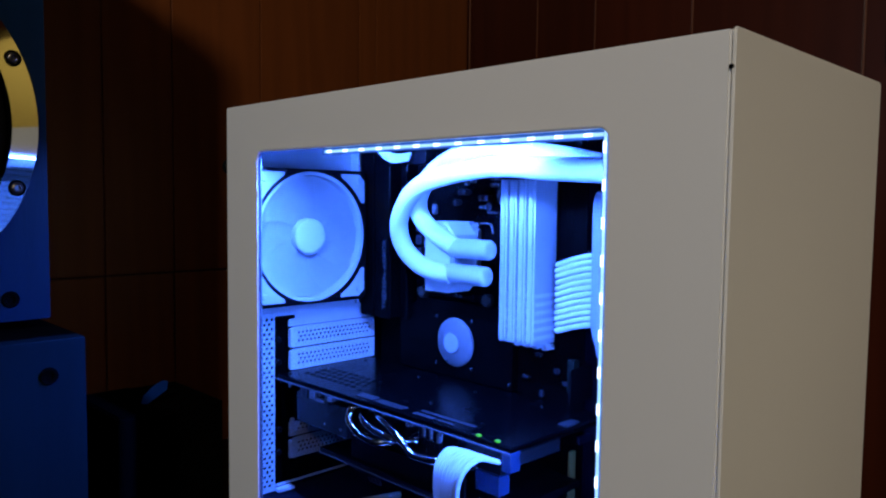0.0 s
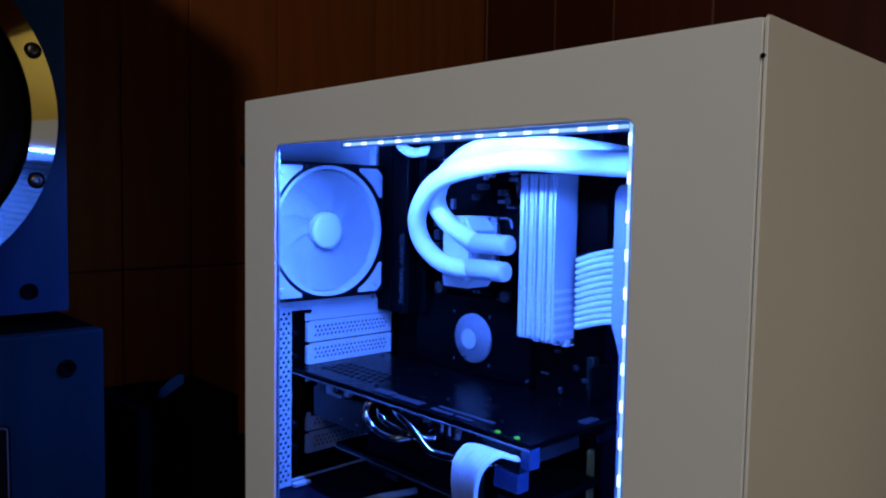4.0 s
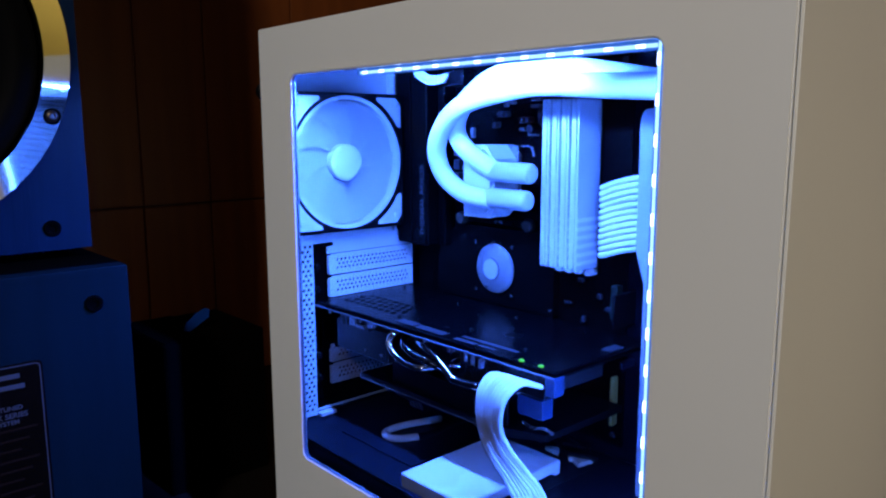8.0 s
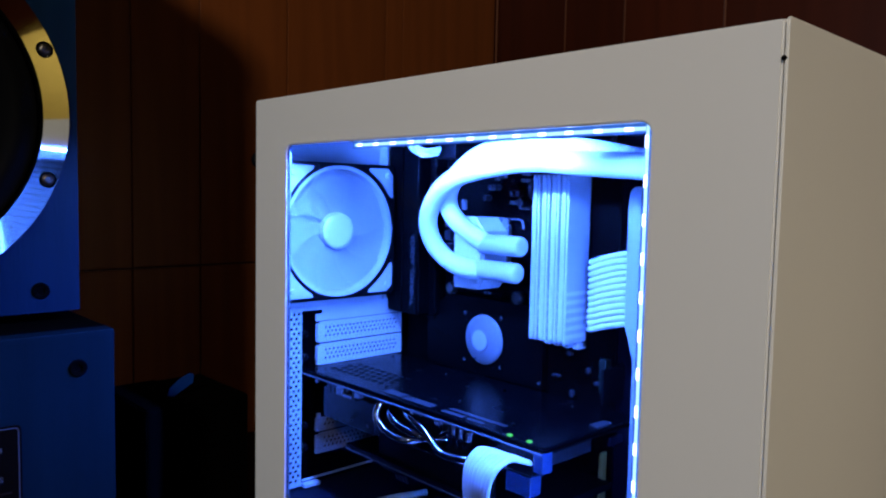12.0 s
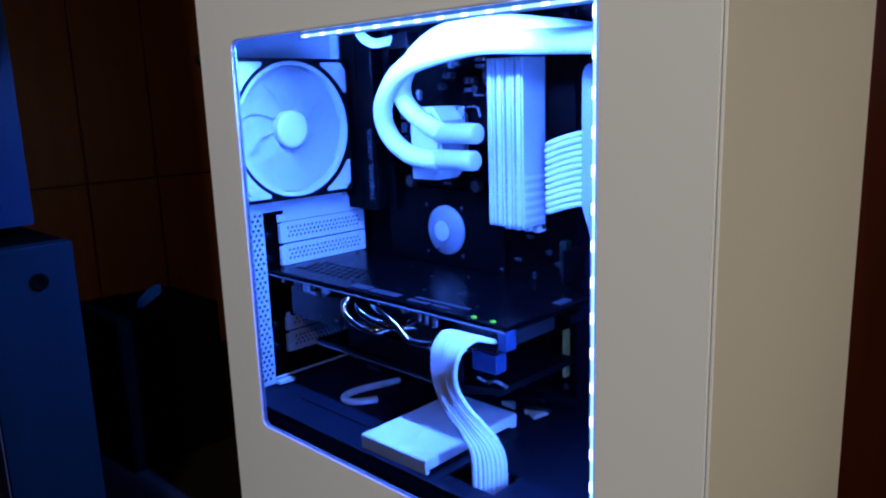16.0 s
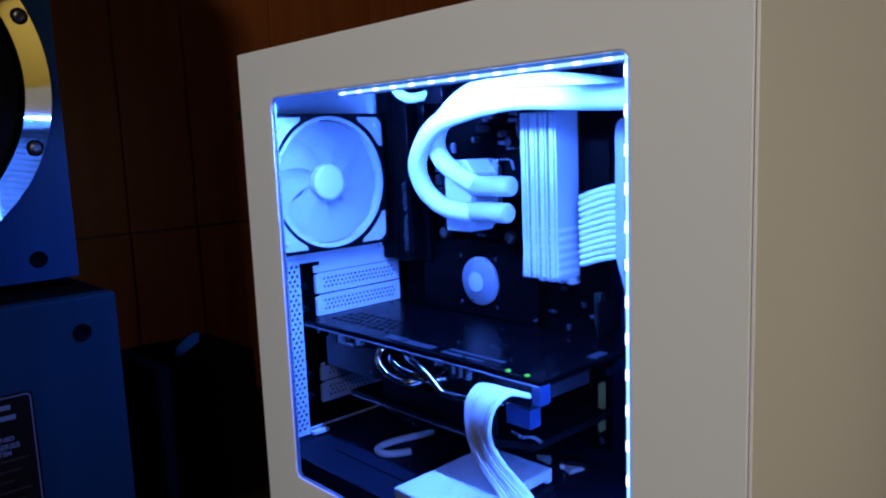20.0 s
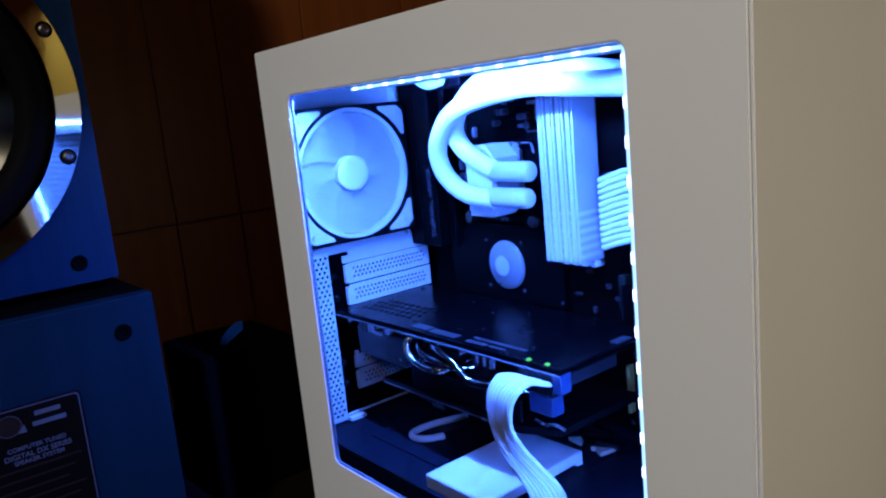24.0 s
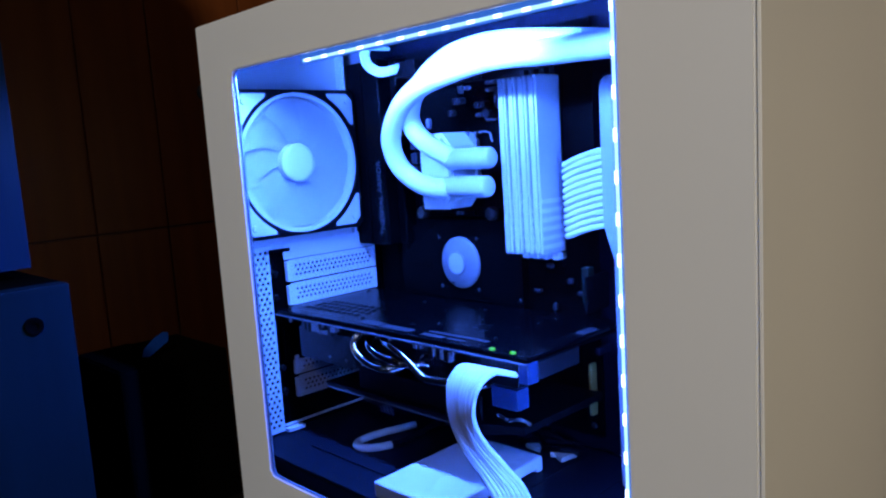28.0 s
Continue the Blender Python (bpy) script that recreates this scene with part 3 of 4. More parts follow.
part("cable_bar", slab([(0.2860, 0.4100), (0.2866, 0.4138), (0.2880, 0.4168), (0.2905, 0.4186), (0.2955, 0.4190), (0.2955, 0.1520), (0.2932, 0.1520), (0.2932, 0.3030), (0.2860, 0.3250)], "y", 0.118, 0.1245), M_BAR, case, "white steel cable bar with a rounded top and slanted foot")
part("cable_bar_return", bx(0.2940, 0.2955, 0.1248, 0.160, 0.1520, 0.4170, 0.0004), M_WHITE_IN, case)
part("tray_post", bx(0.306, 0.320, 0.128, 0.167, 0.1525, Z1 - 0.013, 0.001), M_BLACK, case)

# ---- the light tapes ----
for label, spots in (
    ("blue-white light tape along the window's top rim", [(0.1290 + 0.0187 * k, 0.0120, 0.4452) for k in range(13)]),
    ("blue-white light tape down the window's front rim", [(0.3664, 0.0075, 0.1520 + 0.0191 * k) for k in range(16)]),
):
    tape = thing("led_tape", label, "light strip", "light tapes round the window")
    a, b = spots[0], spots[-1]
    if "top" in label:
        part("halo_strip", bx(a[0] - 0.010, b[0] + 0.012, 0.0124, 0.0130, 0.4430, 0.4496, 0.0002), M_TAPE_HALO, tape, "glowing strip for the blue halo beside the tape")
        part("tape", bx(a[0] - 0.006, b[0] + 0.012, 0.0118, 0.0123, 0.4443, 0.4463, 0.0002), M_TAPE, tape)
        for x, y, z in spots:
            part("led", bx(x - 0.0026, x + 0.0026, y - 0.0006, y - 0.0001, z - 0.0008, z + 0.0010, 0.0008, 4), M_LED, tape)
    else:
        part("halo_strip", bx(0.3648, 0.3722, 0.0088, 0.0094, a[2] - 0.012, 0.4470, 0.0002), M_TAPE_HALO, tape, "glowing strip for the blue halo beside the tape")
        part("tape", bx(0.3656, 0.3672, 0.0079, 0.0087, a[2] - 0.010, 0.4470, 0.0003), M_TAPE, tape)
        for x, y, z in spots:
            part("led", bx(x - 0.00075, x + 0.00075, y - 0.0004, y + 0.0003, z - 0.0030, z + 0.0030, 0.0007, 4), M_LED, tape)

# ---- rear fan ----
fan = thing("case_fan", "white fan in a black frame on the rear grille", "fan")
N = 96


def square_at(a, half):
    c, s = math.cos(a), math.sin(a)
    k = half / max(abs(c), abs(s))
    return FY + c * k, FZ + s * k


angles = [2 * math.pi * (k + 0.5) / N for k in range(N)]
part("frame", holed([square_at(a, 0.0598) for a in angles], [(FY + 0.0578 * math.cos(a), FZ + 0.0578 * math.sin(a)) for a in angles], "x", 0.0018, 0.0260), M_BLACK_PL, fan, "black square frame")
part("duct_ring", holed([(FY + 0.0577 * math.cos(a), FZ + 0.0577 * math.sin(a)) for a in angles], [(FY + 0.0545 * math.cos(a), FZ + 0.0545 * math.sin(a)) for a in angles], "x", 0.004, 0.0245), M_PLASTIC_W, fan, "white inner ring", True)
for sy in (-1, 1):
    for sz in (-1, 1):
        arc = [(FY + sy * 0.0614 * math.cos(radians(a)), FZ + sz * 0.0614 * math.sin(radians(a))) for a in range(30, 61, 3)]
        part("corner_pad", slab([(FY + sy * 0.0564, FZ + sz * 0.0300), *arc, (FY + sy * 0.0300, FZ + sz * 0.0564), (FY + sy * 0.0505, FZ + sz * 0.0564), (FY + sy * 0.0564, FZ + sz * 0.0505)], "x", 0.0261, 0.0272), M_RUBBER_W, fan, "white rubber corner pad")
        part("corner_screw", lathe([(0, 0.0), (0.0028, 0.0), (0.0022, 0.0012), (0, 0.0012)], (0.0272, FY + sy * 0.0500, FZ + sz * 0.0500), "x", 12), M_RUBBER_W, fan)
part("hub", lathe([(0, 0.0), (0.0162, 0.0), (0.0162, 0.0150), (0.0160, 0.0166), (0.0150, 0.0176), (0.0120, 0.0181), (0, 0.0183)], (0.005, FY, FZ), "x", 40), M_PLASTIC_W, fan, "white domed hub", True)


part("motor_plate", lathe([(0, 0.0), (0.0265, 0.0), (0.0265, 0.002), (0, 0.002)], (0.0025, FY, FZ), "x", 40), M_PLASTIC_W, fan)


def blade(k, count=9):
    """One swept, pitched blade from the hub to the rim, cupped towards the front."""
    bm, grid = bmesh.new(), []
    for i in range(11):
        f = i / 10
        r = 0.0158 + (0.0536 - 0.0158) * f
        row = []
        for j in range(11):
            s = j / 10
            a = 2 * math.pi * k / count + (s - 0.5) * radians(53 - 2 * f) + 0.42 * f**1.3
            pitch = 0.0028 * (0.75 + 0.25 * f)
            row.append(bm.verts.new((0.0155 + pitch * (s - 0.5) - 0.0012 * math.sin(math.pi * s) + 0.0030 * f * f, FY + r * math.cos(a), FZ + r * math.sin(a))))
        grid.append(row)
    for i in range(10):
        for j in range(10):
            bm.faces.new((grid[i][j], grid[i + 1][j], grid[i + 1][j + 1], grid[i][j + 1]))
    bmesh.ops.solidify(bm, geom=bm.faces[:], thickness=0.0010)
    bmesh.ops.recalc_face_normals(bm, faces=bm.faces[:])
    return bm


for k in range(9):
    part("blade", blade(k), M_PLASTIC_W, fan, "", True)

# ---- motherboard ----
MB = 0.1590
board = thing("motherboard", "black motherboard with a matte armour cover, fixed to the tray", "motherboard")
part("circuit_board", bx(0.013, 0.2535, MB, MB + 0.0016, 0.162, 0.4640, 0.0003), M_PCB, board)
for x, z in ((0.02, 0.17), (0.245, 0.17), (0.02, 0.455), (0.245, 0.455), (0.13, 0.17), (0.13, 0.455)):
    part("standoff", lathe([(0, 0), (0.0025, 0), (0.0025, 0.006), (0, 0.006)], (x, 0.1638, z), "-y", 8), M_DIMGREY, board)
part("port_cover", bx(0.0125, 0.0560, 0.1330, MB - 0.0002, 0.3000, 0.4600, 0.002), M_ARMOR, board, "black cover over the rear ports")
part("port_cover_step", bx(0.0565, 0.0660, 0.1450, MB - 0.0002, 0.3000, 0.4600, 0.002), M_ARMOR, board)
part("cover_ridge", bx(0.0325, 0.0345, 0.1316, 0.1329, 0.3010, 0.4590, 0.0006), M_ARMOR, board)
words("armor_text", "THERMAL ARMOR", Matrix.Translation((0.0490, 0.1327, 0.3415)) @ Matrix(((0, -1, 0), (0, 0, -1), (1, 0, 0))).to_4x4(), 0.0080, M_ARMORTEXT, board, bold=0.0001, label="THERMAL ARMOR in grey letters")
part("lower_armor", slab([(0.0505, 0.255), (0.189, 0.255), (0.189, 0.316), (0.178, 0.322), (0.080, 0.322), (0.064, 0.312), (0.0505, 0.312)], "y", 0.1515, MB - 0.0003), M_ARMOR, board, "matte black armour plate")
part("armor_slot", bx(0.062, 0.088, 0.1508, 0.1514, 0.2790, 0.2840, 0.0003), M_RUBBER, board)
chip = part("chipset_cover", lathe([(0, 0.0), (0.0215, 0.0), (0.0215, 0.0016), (0.0200, 0.0030), (0.0096, 0.0048), (0.0090, 0.0060), (0, 0.0062)], (0.1245, 0.1514, 0.2865), "-y", 48), M_CHIPSET, board, "round grey chipset cover", True)
part("cover_cap", lathe([(0, 0.0), (0.0086, 0.0), (0.0086, 0.0004), (0, 0.0006)], (0.1245, 0.1452, 0.2865), "-y", 32), M_CHIPCAP, chip, "paler raised middle", True)
part("cover_mark", bx(0.1192, 0.1228, 0.1438, 0.1444, 0.2695, 0.2715, 0), M_LABEL_INK, chip)
for x, z in ((0.100, 0.307), (0.143, 0.307), (0.100, 0.265), (0.143, 0.265), (0.186, 0.318), (0.186, 0.260)):
    part("armor_screw", lathe([(0, 0.0), (0.0018, 0.0), (0.0014, 0.0008), (0, 0.0008)], (x, 0.1514, z), "-y", 10), M_DIMGREY, board)
# choke coils, capacitors and heat spreaders round the processor
for k in range(7):
    part("choke", bx(0.0705, 0.0785, 0.1515, MB - 0.0003, 0.346 + 0.0118 * k, 0.3555 + 0.0118 * k, 0.001), M_DIMGREY, board)
for k in range(5):
    part("choke", bx(0.098 + 0.0125 * k, 0.1075 + 0.0125 * k, 0.1520, MB - 0.0003, 0.4320, 0.4410, 0.001), M_BLACK_PL, board)
for x, z in ((0.126, 0.418), (0.131, 0.418), (0.150, 0.413), (0.157, 0.413), (0.171, 0.421), (0.120, 0.409), (0.181, 0.404), (0.084, 0.372), (0.084, 0.360), (0.181, 0.392), (0.175, 0.381)):
    part("capacitor", lathe([(0, 0), (0.0026, 0), (0.0026, 0.0065), (0.0020, 0.0072), (0, 0.0072)], (x, MB - 0.0002, z), "-y", 14), M_DIMGREY, board, "", True)
for x, z, w, h in ((0.128, 0.424, 0.004, 0.006), (0.135, 0.426, 0.005, 0.003), (0.158, 0.428, 0.010, 0.003), (0.158, 0.4225, 0.010, 0.003), (0.166, 0.412, 0.004, 0.008), (0.1735, 0.400, 0.003, 0.006), (0.146, 0.404, 0.006, 0.003), (0.1560, 0.400, 0.009, 0.002), (0.0885, 0.398, 0.004, 0.009), (0.0895, 0.384, 0.003, 0.005), (0.1780, 0.360, 0.004, 0.010), (0.1790, 0.344, 0.003, 0.004)):
    part("small_component", bx(x, x + w, 0.1550, MB - 0.0003, z, z + h, 0.0005), M_GREY, board)
for x, z in ((0.1640, 0.4060), (0.1770, 0.4120)):
    can = part("capacitor", lathe([(0, 0), (0.0045, 0), (0.0045, 0.0100), (0.0036, 0.0112), (0, 0.0112)], (x, MB - 0.0002, z), "-y", 18), M_BLACK_PL, board, "tall dark capacitor", True)
    part("can_top", lathe([(0, 0), (0.0036, 0), (0.0034, 0.0003), (0, 0.0003)], (x, MB - 0.0115, z), "-y", 16), M_DIMGREY, can)
part("socket_lever", tube([(0.152, 0.152, 0.392), (0.1640, 0.150, 0.3915), (0.1680, 0.149, 0.384)], 0.0009, 6, 10), M_STEEL, board, "", True)
part("vrm_heatsink", join(*[bx(0.0655, 0.0695, 0.1410, MB - 0.0003, 0.345 + 0.0105 * k, 0.352 + 0.0105 * k, 0.0008) for k in range(9)]), M_BLACK, board)
part("power_socket", bx(0.060, 0.090, 0.1450, MB - 0.0003, 0.4430, 0.4560, 0.0008), M_BLACK_PL, board, "black processor power socket")
part("socket_24", bx(0.2385, 0.2475, 0.1450, MB - 0.0003, 0.314, 0.3680, 0.0008), M_BLACK_PL, board, "black main power socket")
for k in range(4):
    part("memory_slot", bx(0.1947 + 0.0092 * k, 0.1997 + 0.0092 * k, 0.1520, MB - 0.0003, 0.296, 0.4340, 0.0006), M_BLACK_PL, board)
for z in (0.246, 0.2055, 0.185):
    part("expansion_slot", bx(0.055, 0.150, 0.1480, MB - 0.0003, z, z + 0.0075, 0.0006), M_BLACK_PL, board)
for x, z, w, h in ((0.2085, 0.287, 0.006, 0.003), (0.196, 0.2675, 0.007, 0.0022), (0.166, 0.2645, 0.009, 0.002), (0.228, 0.276, 0.004, 0.004), (0.214, 0.255, 0.003, 0.005), (0.236, 0.268, 0.006, 0.003)):
    part("small_component", bx(x, x + w, 0.1555, MB - 0.0003, z, z + h, 0.0005), M_DIMGREY, board)
part("brass_strip", bx(0.2462, 0.2488, 0.1515, 0.1585, 0.1800, 0.2190, 0.0006), M_BRASS, board, "dull brass strip at the board's edge")
part("green_port", bx(0.2440, 0.2500, 0.1510, 0.1585, 0.2640, 0.2900, 0.0006), mat("dark_green_connector", (0.008, 0.016, 0.010), 0.5), board)
part("edge_clip", bx(0.2545, 0.2570, 0.1380, 0.1660, 0.2600, 0.2860, 0.0008), M_BLACK_PL, board)
part("edge_clip", bx(0.2545, 0.2575, 0.1500, 0.1660, 0.2270, 0.2330, 0.0008), M_BLUECON, board)
rod = part("brass_rod", tube([(0.0665, 0.138, 0.418), (0.0780, 0.136, 0.394)], 0.0014, 8, 4), M_BRASS, board, "thin tarnished brass rod", True)

# ---- memory ----
ram = thing("memory_module", "white finned memory module standing in the motherboard", "memory", "memory modules")
part("circuit_board", bx(-0.0006, 0.0006, -0.028, 0.0, 0.0, 0.1265, 0.0002), M_PCB, ram)
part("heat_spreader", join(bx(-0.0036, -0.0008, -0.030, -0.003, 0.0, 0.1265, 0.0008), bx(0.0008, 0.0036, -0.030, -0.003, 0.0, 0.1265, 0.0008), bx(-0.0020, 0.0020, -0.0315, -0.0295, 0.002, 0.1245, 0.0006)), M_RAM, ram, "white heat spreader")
for k in range(6):
    part("fin", bx(0.0036, 0.0042, -0.029, -0.005, 0.004 + 0.0065 * k, 0.0072 + 0.0065 * k, 0.0003, 1), M_PLASTIC_W, ram)
part("edge_clip", bx(-0.0025, 0.0025, -0.012, -0.001, -0.006, -0.0005, 0.0008), M_PLASTIC_W, ram)
ram.location = (0.1972, MB - 0.0008, 0.3010)
for k in range(1, 4):
    copy_thing(ram, pose(0.1972 + 0.0092 * k, MB - 0.0008, 0.3010))

# ---- processor cooler ----
cooler = thing("liquid_cooler", "white liquid cooler pump with two thick white hoses, on the motherboard", "cooler")
octo = [(0.112, 0.3335), (0.140, 0.3335), (0.147, 0.341), (0.147, 0.382), (0.137, 0.393), (0.120, 0.393), (0.112, 0.385)]
part("pump_body", slab(octo, "y", 0.1255, 0.1510), M_PLASTIC_W, cooler, "white eight-sided pump body")
part("pump_cap", slab([(0.1305 + (u - 0.1305) * 0.86, 0.3705 + (v - 0.3705) * 0.86) for u, v in octo], "y", 0.1225, 0.1253), M_PLASTIC_W, cooler)
part("cold_plate", bx(0.112, 0.149, 0.1512, 0.1560, 0.343, 0.393, 0.001), M_STEEL, cooler)
part("bracket", join(bx(0.088, 0.172, 0.1470, 0.1508, 0.3255, 0.3320, 0.0008), bx(0.112, 0.150, 0.1440, 0.1459, 0.3265, 0.3310, 0.0006)), M_BLACK, cooler, "black mounting bracket")
part("bracket_mark", join(bx(0.1300, 0.1335, 0.1434, 0.1439, 0.3275, 0.3300, 0), bx(0.1350, 0.1385, 0.1434, 0.1439, 0.3275, 0.3300, 0)), M_LABEL_INK, cooler)
for x in (0.0905, 0.1680):
    part("mounting_screw", lathe([(0, 0.0), (0.0052, 0.0), (0.0055, 0.004), (0.0045, 0.006), (0.002, 0.0062), (0, 0.0050)], (x, 0.1465, 0.3285), "-y", 20), M_SCREW, cooler, "knurled mounting screw", True)
HOSE_LOW = [(0.1500, 0.1190, 0.3505), (0.1350, 0.1175, 0.3510), (0.1180, 0.1140, 0.3560), (0.1030, 0.1100, 0.3690), (0.1000, 0.1050, 0.3870), (0.1100, 0.1010, 0.4040), (0.1320, 0.0960, 0.4200), (0.1670, 0.0890, 0.4290), (0.2280, 0.0790, 0.4350), (0.2830, 0.0690, 0.4320), (0.3350, 0.0590, 0.4290), (0.3850, 0.0530, 0.4250), (0.4230, 0.0500, 0.4220)]
HOSE_HIGH = [(0.1530, 0.1195, 0.3730), (0.1330, 0.1170, 0.3830), (0.1190, 0.1145, 0.3950), (0.1150, 0.1130, 0.4080), (0.1230, 0.1120, 0.4230), (0.1430, 0.1100, 0.4370), (0.1690, 0.1070, 0.4460), (0.1960, 0.1040, 0.4490), (0.2230, 0.1000, 0.4480), (0.2490, 0.0960, 0.4450), (0.2860, 0.0890, 0.4390), (0.3190, 0.0830, 0.4330), (0.3700, 0.0780, 0.4240), (0.4230, 0.0760, 0.4200)]
part("hose", tube(HOSE_LOW, 0.0077, 24, 110), M_TUBE, cooler, "thick white hose bent in a loop", True)
part("hose", tube(HOSE_HIGH, 0.0077, 24, 110), M_TUBE, cooler, "thick white hose bent in a loop", True)
for p in (HOSE_LOW[0], HOSE_HIGH[0]):
    x, y, z = p[0] - 0.004, p[1] + 0.0008, p[2] - (0.0008 if p is HOSE_HIGH[0] else -0.0008)
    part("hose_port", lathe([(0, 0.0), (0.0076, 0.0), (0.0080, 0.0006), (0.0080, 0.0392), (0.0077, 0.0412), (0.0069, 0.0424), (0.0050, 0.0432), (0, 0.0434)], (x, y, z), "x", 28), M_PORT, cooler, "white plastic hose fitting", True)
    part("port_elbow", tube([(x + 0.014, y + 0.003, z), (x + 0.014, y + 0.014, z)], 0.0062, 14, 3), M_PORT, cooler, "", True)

# ---- graphics card ----
card = thing("graphics_card", "black graphics card with bare nickel heat pipes in the case", "graphics card")
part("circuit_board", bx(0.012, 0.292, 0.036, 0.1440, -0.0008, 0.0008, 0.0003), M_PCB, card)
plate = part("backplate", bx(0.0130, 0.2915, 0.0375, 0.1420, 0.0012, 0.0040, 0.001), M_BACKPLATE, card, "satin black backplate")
for i in range(9):
    for j in range(4):
        part("vent_hole", lathe([(0, 0.0), (0.0027, 0.0), (0.0027, 0.0002), (0, 0.0002)], (0.030 + 0.0085 * i + 0.004 * (j % 2), 0.058 + 0.0085 * j, 0.0041), "z", 6), M_RUBBER, plate)
for x0, x1, y0, y1 in ((0.145, 0.178, 0.042, 0.050), (0.190, 0.212, 0.042, 0.047), (0.215, 0.232, 0.043, 0.046), (0.190, 0.246, 0.050, 0.054), (0.120, 0.142, 0.043, 0.052)):
    part("printed_bar", bx(x0, x1, y0, y1, 0.0041, 0.0043, 0), M_DIMGREY, plate)
for x, y in ((0.11, 0.055), (0.18, 0.07), (0.11, 0.12), (0.18, 0.12), (0.245, 0.06), (0.245, 0.125), (0.022, 0.045), (0.022, 0.13), (0.152, 0.105), (0.2, 0.095)):
    part("backplate_screw", lathe([(0, 0.0), (0.0017, 0.0), (0.0012, 0.0008), (0, 0.0008)], (x, y, 0.0041), "z", 10), M_BLACK_PL, plate)
part("bracket", bx(0.0100, 0.0112, 0.0430, 0.1530, -0.0435, -0.0020, 0.0004), M_BLACK, card, "black slot bracket")
part("fin_stack", join(*[bx(0.100 + 0.0026 * k, 0.1008 + 0.0026 * k, 0.056, 0.138, -0.030, -0.003, 0) for k in range(60)]), M_DIMGREY, card, "thin black cooling fins")
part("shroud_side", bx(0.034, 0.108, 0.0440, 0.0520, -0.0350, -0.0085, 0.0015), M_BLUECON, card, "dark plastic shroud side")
part("shroud_bottom", slab([(0.072, 0.0420), (0.235, 0.0420), (0.270, 0.055), (0.272, 0.140), (0.072, 0.140)], "z", -0.0540, -0.0490), M_BLACK_PL, card, "black fan shroud")
part("shroud_wall", bx(0.110, 0.240, 0.0470, 0.0500, -0.0488, -0.0320, 0.0008), M_BLACK_PL, card)
for x in (0.121, 0.216):
    part("card_fan", lathe([(0, 0.0), (0.014, 0.0), (0.014, 0.004), (0.040, 0.004), (0.041, 0.0), (0.043, 0.0), (0.043, 0.006), (0, 0.006)], (x, 0.093, -0.0610), "z", 32), M_BLACK_PL, card, "black card fan", True)
PIPES = (
    [(0.1225, 0.058, -0.004), (0.1195, 0.044, -0.0045), (0.1185, 0.038, -0.0125), (0.1236, 0.038, -0.0195), (0.1360, 0.038, -0.0245), (0.1535, 0.039, -0.0255), (0.1630, 0.052, -0.025)],
    [(0.1330, 0.058, -0.005), (0.1328, 0.045, -0.0065), (0.1360, 0.039, -0.0105), (0.1475, 0.038, -0.0155), (0.1630, 0.0385, -0.0175), (0.1745, 0.042, -0.0195), (0.1820, 0.055, -0.021)],
    [(0.1460, 0.058, -0.004), (0.1485, 0.044, -0.0055), (0.1610, 0.0385, -0.0065), (0.1700, 0.038, -0.0095), (0.1815, 0.038, -0.0155), (0.1900, 0.038, -0.0215), (0.1970, 0.038, -0.0245), (0.2085, 0.0385, -0.0245), (0.2220, 0.040, -0.0235), (0.2380, 0.046, -0.024), (0.2460, 0.058, -0.026)],
)
for p in PIPES:
    part("heat_pipe", tube(p, 0.0030, 12, 48), M_CHROME, card, "shiny nickel heat pipe", True)
part("pipe_end", tube([(0.1780, 0.054, -0.0190), (0.1900, 0.0425, -0.0145), (0.1980, 0.0415, -0.0098), (0.2080, 0.0440, -0.0070)], 0.0028, 10, 16), M_CHROME, card, "", True)
for x in (0.050, 0.056, 0.074, 0.086, 0.203, 0.2105, 0.218):
    part("edge_component", bx(x, x + 0.0052, 0.0372, 0.0430, -0.0095, -0.0010, 0.0006), M_BLUECON, card)
part("board_edge", bx(0.0125, 0.2915, 0.0352, 0.0359, -0.0005, 0.0006, 0), M_GREY, card, "thin pale edge of the circuit board")
for x, w, h in ((0.0340, 0.0030, 0.0030), (0.0660, 0.0022, 0.0040), (0.0705, 0.0016, 0.0022), (0.0800, 0.0025, 0.0020), (0.0930, 0.0018, 0.0028), (0.1630, 0.0020, 0.0018), (0.1900, 0.0032, 0.0030), (0.1960, 0.0014, 0.0020), (0.2270, 0.0016, 0.0024)):
    part("edge_chip", bx(x, x + w, 0.0356, 0.0378, -0.0012 - h, -0.0012, 0.0003, 1), M_GREY, card)
part("bridge_connector", join(bx(0.0665, 0.0745, 0.0350, 0.0400, -0.0075, -0.0014, 0.0006), bx(0.0750, 0.0860, 0.0358, 0.0400, -0.0085, -0.0060, 0.0005)), M_CONN, card, "pale bridge connector")
part("fan_header", bx(0.0925, 0.0990, 0.0352, 0.0400, -0.0052, -0.0014, 0.0005), M_CONN, card)
for x, z in ((0.2085, -0.0075), (0.2160, -0.0085), (0.2235, -0.0092)):
    part("coil_can", lathe([(0, 0.0), (0.0019, 0.0), (0.0021, 0.0008), (0.0021, 0.0060), (0.0017, 0.0066), (0, 0.0066)], (x, 0.0385, z), "z", 14), M_CONN, card, "", True)
for x in (0.0780, 0.0998):
    part("shroud_screw", lathe([(0, 0.0), (0.0014, 0.0), (0.0011, 0.0009), (0, 0.0009)], (x, 0.0439, -0.0285), "-y", 10), M_STEEL, card)
